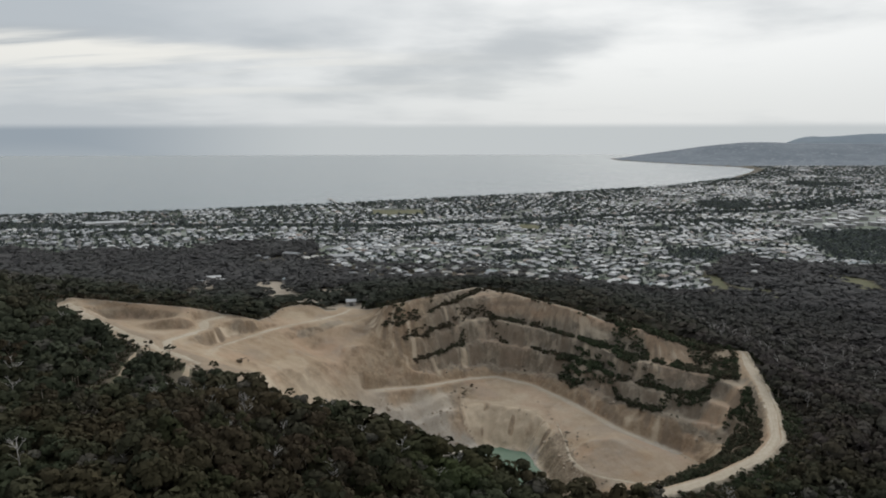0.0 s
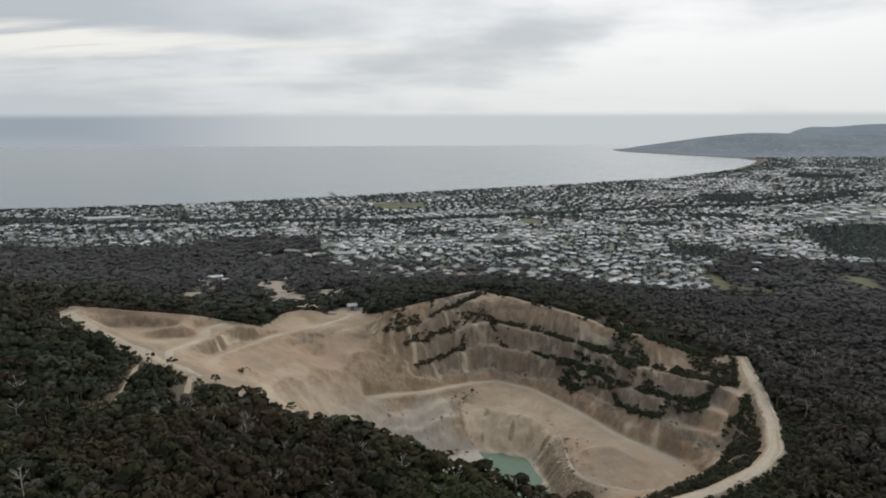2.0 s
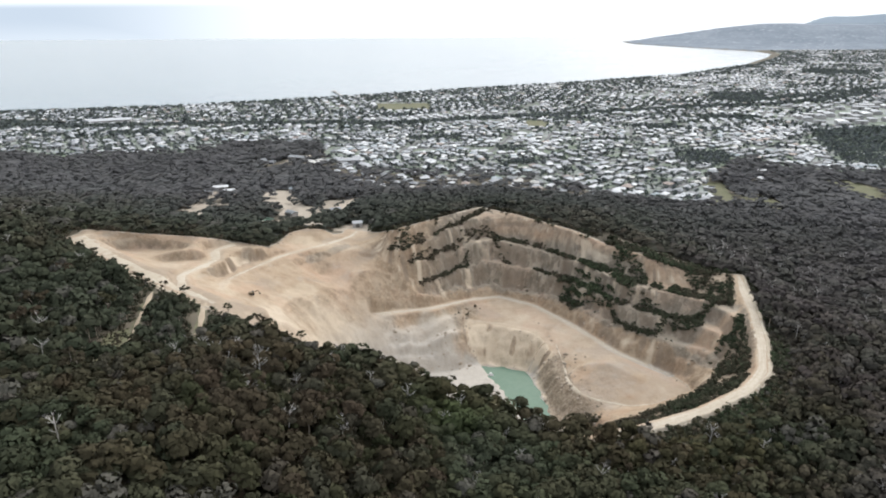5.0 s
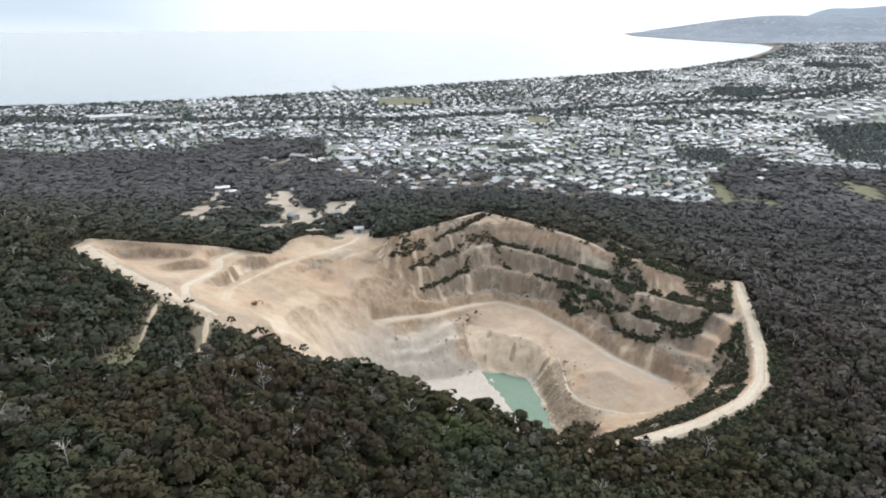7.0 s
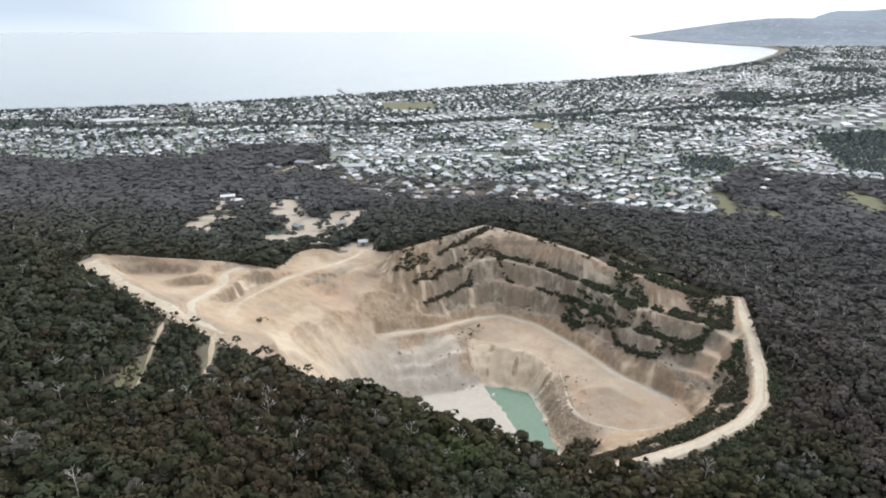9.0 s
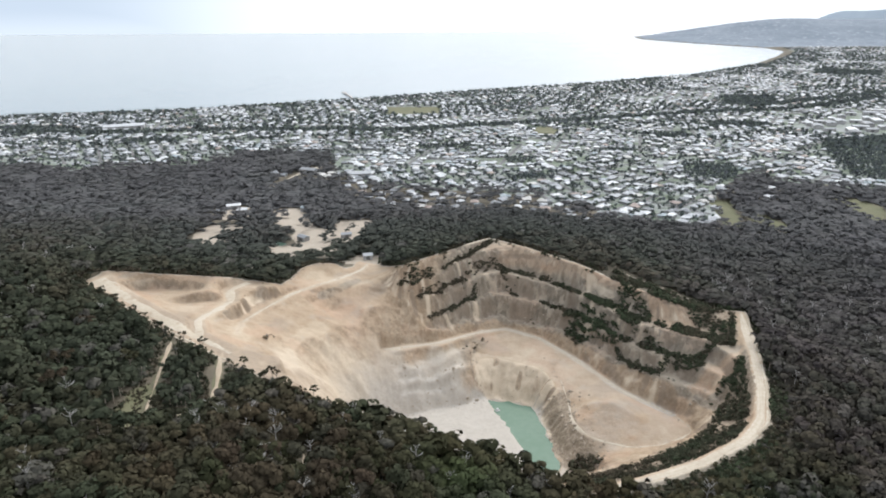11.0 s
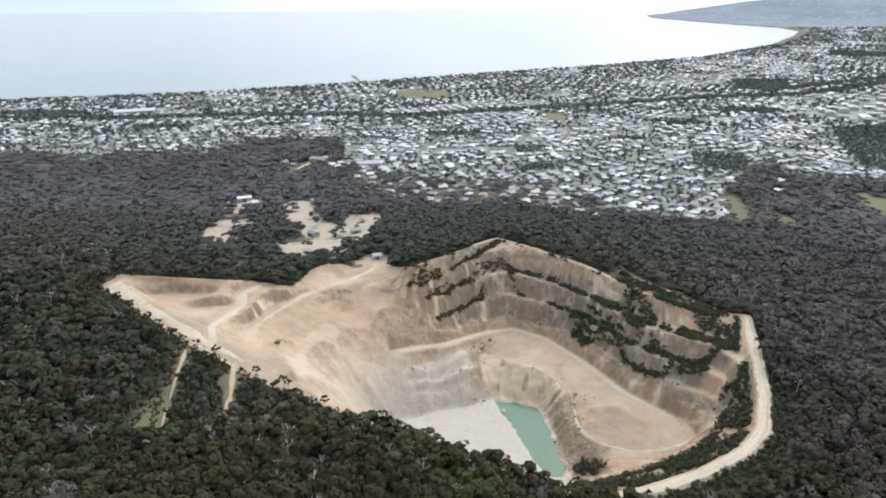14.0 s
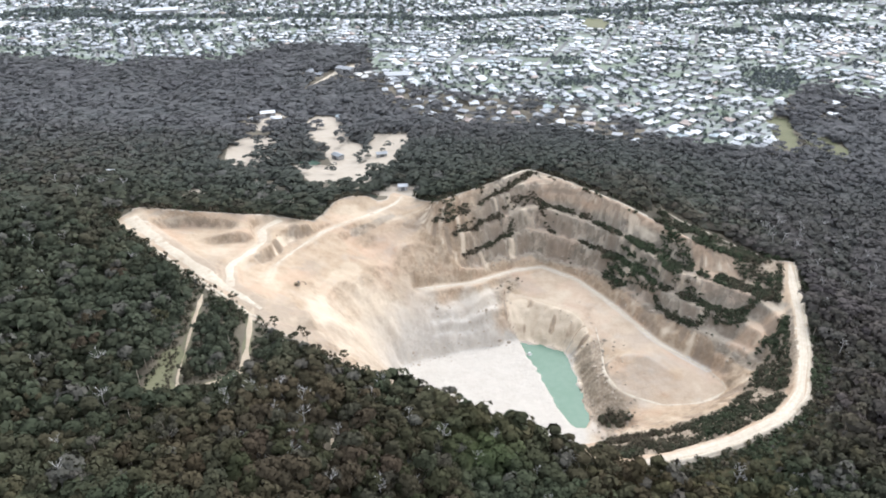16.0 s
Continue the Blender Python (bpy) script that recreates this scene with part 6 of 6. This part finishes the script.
for l, w, h, x, y, a in ((14, 8, 4.5, -228, 694, 20), (10, 7, 4, -214, 676, 10), (11, 7, 4, -208, 650, 30), (12, 7, 4.5, -152, 690, -30), (9, 6, 3.5, -128, 560, -40), (10, 7, 4, -242, 418, 8), (6, 4, 3, -60, 453, 12), (9, 6, 3.5, -232, 668, 5), (8, 5, 3, -92, 560, 20)):
    s = shed(l, w, h, 1.2, "pale sheet-metal yard shed among the trees", "yard sheds")
    s.matrix_basis = pose(x, y, float(height(x, y)) + 0.2, 0, 0, a)
for x, y, l, w, a in ((-632, 1335, 72, 30, 20), (-126, 884, 30, 16, 10), (-196, 915, 22, 12, -20)):
    s = shed(l, w, 6, 1.5, "long white-roofed hall in the town", "town halls", "hall")
    s.matrix_basis = pose(x, y, float(height(x, y)) + 0.4, 0, 0, a)


def jetty(start, end):
    ob = tagged(new("jetty"), "long narrow timber jetty running into the sea", "jetty")
    a, b = np.array(start, float), np.array(end, float)
    d = b - a
    ln = np.hypot(*d)
    ob.matrix_basis = pose(a[0], a[1], 0, 0, 0, math.degrees(math.atan2(d[1], d[0])))
    bm = bmesh.new()
    bmesh.ops.create_cube(bm, size=1, matrix=Matrix.Translation((ln / 2, 0, 2.6)) @ Matrix.Diagonal((ln, 4.5, 0.5, 1)))
    bmesh.ops.create_cube(bm, size=1, matrix=Matrix.Translation((ln - 8, 0, 2.6)) @ Matrix.Diagonal((16, 11, 0.48, 1)))
    part("deck", bm, M_DEAD, ob)
    for i in range(int(ln / 9)):
        for s in (-1.6, 1.6):
            bm = bmesh.new()
            bmesh.ops.create_cone(bm, segments=6, radius1=0.25, radius2=0.22, depth=6, cap_ends=True, matrix=Matrix.Translation((4 + i * 9, s, -0.4)))
            part("pile", bm, M_BARK, ob)


jetty((-262, 1778), (-302, 1892))


def far_hills():
    xs = np.linspace(2120, 5400, 80)
    top = 118 * step(xs, 2080, 2500) + 22 * step(xs, 2500, 3300) + 5 * value_noise(xs, xs * 0, 260, 81)
    V = np.concatenate([np.stack([xs, np.full(80, 4868.0), np.full(80, -5.0)], -1), np.stack([xs, np.full(80, 4880.0), top], -1)])
    F = np.array([(i, i + 1, 81 + i, 80 + i) for i in range(79)])
    tagged(new("backdrop_far_shore", grid_mesh("backdrop_far_shore", V, F, [M_FAR], True)), "low hills across the bay, painted in hazy blue-grey", "hills", kind="structure")


# pale blue-grey is distance haze, painted into the hills' base colour
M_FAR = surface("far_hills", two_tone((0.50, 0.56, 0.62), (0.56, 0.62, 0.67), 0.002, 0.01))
far_hills()


# ---------------------------------------------------------------- plant on the quarry floor
M_STEEL = surface("worn_dark_steel", two_tone((0.05, 0.045, 0.04), (0.10, 0.09, 0.08), 0.8, 4.0), rough=0.6)
M_YELLOW = surface("dusty_ochre_paint", two_tone((0.10, 0.07, 0.04), (0.17, 0.13, 0.08), 0.7, 3.0), rough=0.6)


def block(bm, size, m, bevel=0.0):
    """A box with softened edges."""
    made = bmesh.ops.create_cube(bm, size=1, matrix=m @ Matrix.Diagonal((*size, 1)))
    if bevel:
        bmesh.ops.bevel(bm, geom=list({e for v in made["verts"] for e in v.link_edges}), offset=bevel, segments=2, affect="EDGES")


def excavator(x, y, turn):
    ob = tagged(new("excavator"), "small dark tracked excavator parked on the quarry slope", "excavator")
    ob.matrix_basis = pose(x, y, float(height(x, y)) + 0.05, 0, 0, turn) @ Matrix.Scale(0.62, 4)
    for s in (-1.2, 1.2):
        bm = bmesh.new()
        block(bm, (4.2, 0.6, 0.9), Matrix.Translation((0, s, 0.45)), 0.2)
        part("crawler_track", bm, M_STEEL, ob)
    bm = bmesh.new()
    block(bm, (3.6, 2.6, 1.2), Matrix.Translation((-0.5, 0, 1.7)), 0.15)
    body = part("body", bm, M_YELLOW, ob, "dusty dark ochre body")
    bm = bmesh.new()
    block(bm, (1.5, 1.0, 1.6), Matrix.Translation((0.9, 0.8, 2.1)), 0.12)
    part("cab", bm, M_GLASS, body, "dark glazed cab")
    last = None
    for name, a, b, w in (("boom", (1.2, -0.3, 1.9), (4.6, -0.3, 3.6), 0.5), ("arm", (4.6, -0.3, 3.6), (6.6, -0.3, 1.6), 0.36)):
        bm = bmesh.new()
        d = Vector(b) - Vector(a)
        block(bm, (d.length, w, w), Matrix.Translation((Vector(a) + Vector(b)) / 2) @ d.to_track_quat("X", "Z").to_matrix().to_4x4(), 0.06)
        last = part(name, bm, M_YELLOW, ob)
    bm = bmesh.new()
    block(bm, (0.9, 1.1, 0.9), Matrix.Translation((6.6, -0.3, 1.1)) @ pose(0, 0, 0, 0, 30, 0), 0.15)
    part("bucket", bm, M_STEEL, last, "dark steel bucket")


excavator(-96, 323, 8)


def pump_raft(x, y):
    ob = tagged(new("pump_raft"), "small white pump raft at the pond edge", "pump raft")
    ob.matrix_basis = pose(x, y, POND_Z, 0, 0, 30)
    for s in (-0.7, 0.7):
        bm = bmesh.new()
        bmesh.ops.create_cone(bm, segments=12, radius1=0.35, radius2=0.35, depth=2.6, cap_ends=True, matrix=Matrix.Translation((0, s, 0.1)) @ pose(0, 0, 0, 0, 90, 0))
        part("float", bm, M_WHITE, ob)
    bm = bmesh.new()
    block(bm, (2.2, 1.8, 0.12), Matrix.Translation((0, 0, 0.5)))
    part("deck", bm, M_DEAD, ob)
    bm = bmesh.new()
    block(bm, (1.2, 1.0, 0.9), Matrix.Translation((0, 0, 1.0)), 0.1)
    part("pump_housing", bm, M_WHITE, ob)


pump_raft(24.5, 361)


def boulder(x, y, size, seed):
    bm = bmesh.new()
    bmesh.ops.create_icosphere(bm, subdivisions=2, radius=size)
    for v in bm.verts:
        k = 1 + 0.35 * noise.noise(v.co * (1.1 / size) + Vector((seed, 0, 0)))
        v.co = Vector((v.co.x * k * 1.2, v.co.y * k, v.co.z * k * 0.75))
    me = bpy.data.meshes.new("boulder")
    bm.to_mesh(me)
    bm.free()
    me.materials.append(M_BOULDER)
    ob = tagged(new("boulder", me), "loose grey-brown quarried boulder on the ground", "boulder", "boulders")
    ob.matrix_basis = pose(x, y, float(height(x, y)) + size * 0.25, 0, 0, seed * 50)


M_BOULDER = surface("boulder_stone", two_tone((0.25, 0.21, 0.165), (0.38, 0.32, 0.255), 0.5, 2.5))
for i in range(70):
    line = (WALL_TOE, WALL_TOE, FLOOR_BACK, HEAP_FOOT, HEAP_FOOT, LOWER_BENCH)[i % 6]
    q = smooth_line(line, 2.0)
    x, y = q[int(rng.integers(0, len(q))), :2] + rng.normal(0, 3.2, 2)
    if not inside(POND, np.array([x]), np.array([y]))[0] and line_distance(RAMP, np.array([x]), np.array([y]))[0] > 2.6:
        boulder(x, y, rng.uniform(0.35, 1.0), i)

# broken stone strewn on the slopes and along the toes
ico = bmesh.new()
bmesh.ops.create_icosphere(ico, subdivisions=1, radius=1.0)
ICO = np.array([[tuple(v.co) for v in f.verts] for f in ico.faces])
ico.free()
stone_lib = []
for i in range(6):
    r = np.random.default_rng(500 + i)
    warp = r.normal(size=(3, 3)) * 0.25 + np.diag((1.2, 0.9, 0.7))
    lib = ICO @ warp
    stone_lib.append(lib * (1 + 0.25 * np.sin(5 * ICO[..., :1] + i)))
ux, uy = [], []
for line, n, w in ((WALL_TOE, 260, 2.6), (HEAP_FOOT, 300, 4.0), (FLOOR_BACK, 180, 3.0), (LOWER_BENCH, 60, 3.0), (MOUND_EDGE, 50, 1.5), (CLIFF, 30, 2.0), (RIM[:14], 90, 3.0)):
    q = smooth_line(line, 1.0)
    k = rng.integers(0, len(q), n)
    ux.append(q[k, 0] + rng.normal(0, w, n))
    uy.append(q[k, 1] + rng.normal(0, w, n))
ux, uy = np.concatenate(ux), np.concatenate(uy)
ok = inside(QUARRY, ux, uy) & ~inside(POND, ux, uy) & (line_distance(RAMP, ux, uy) > 2.2) & (line_distance(ROAD_UP, ux, uy) > 2) & (line_distance(ROAD_FORK, ux, uy) > 3) & (line_distance(ROAD_WEST, ux, uy) > 5)
ux, uy = ux[ok], uy[ok]
su = 0.18 + 0.5 * rng.uniform(0, 1, len(ux)) ** 2.5
tris, tint = place_crowns(stone_lib, ux, uy, height(ux, uy) + su * 0.2, su, rng.uniform(0, 6.28, len(ux)), rng.uniform(0, 1, len(ux)), rng)
tagged(new("rubble", tri_mesh("rubble", tris, M_BOULDER)), "broken stone strewn over the quarry slopes", "rubble", kind="stuff")
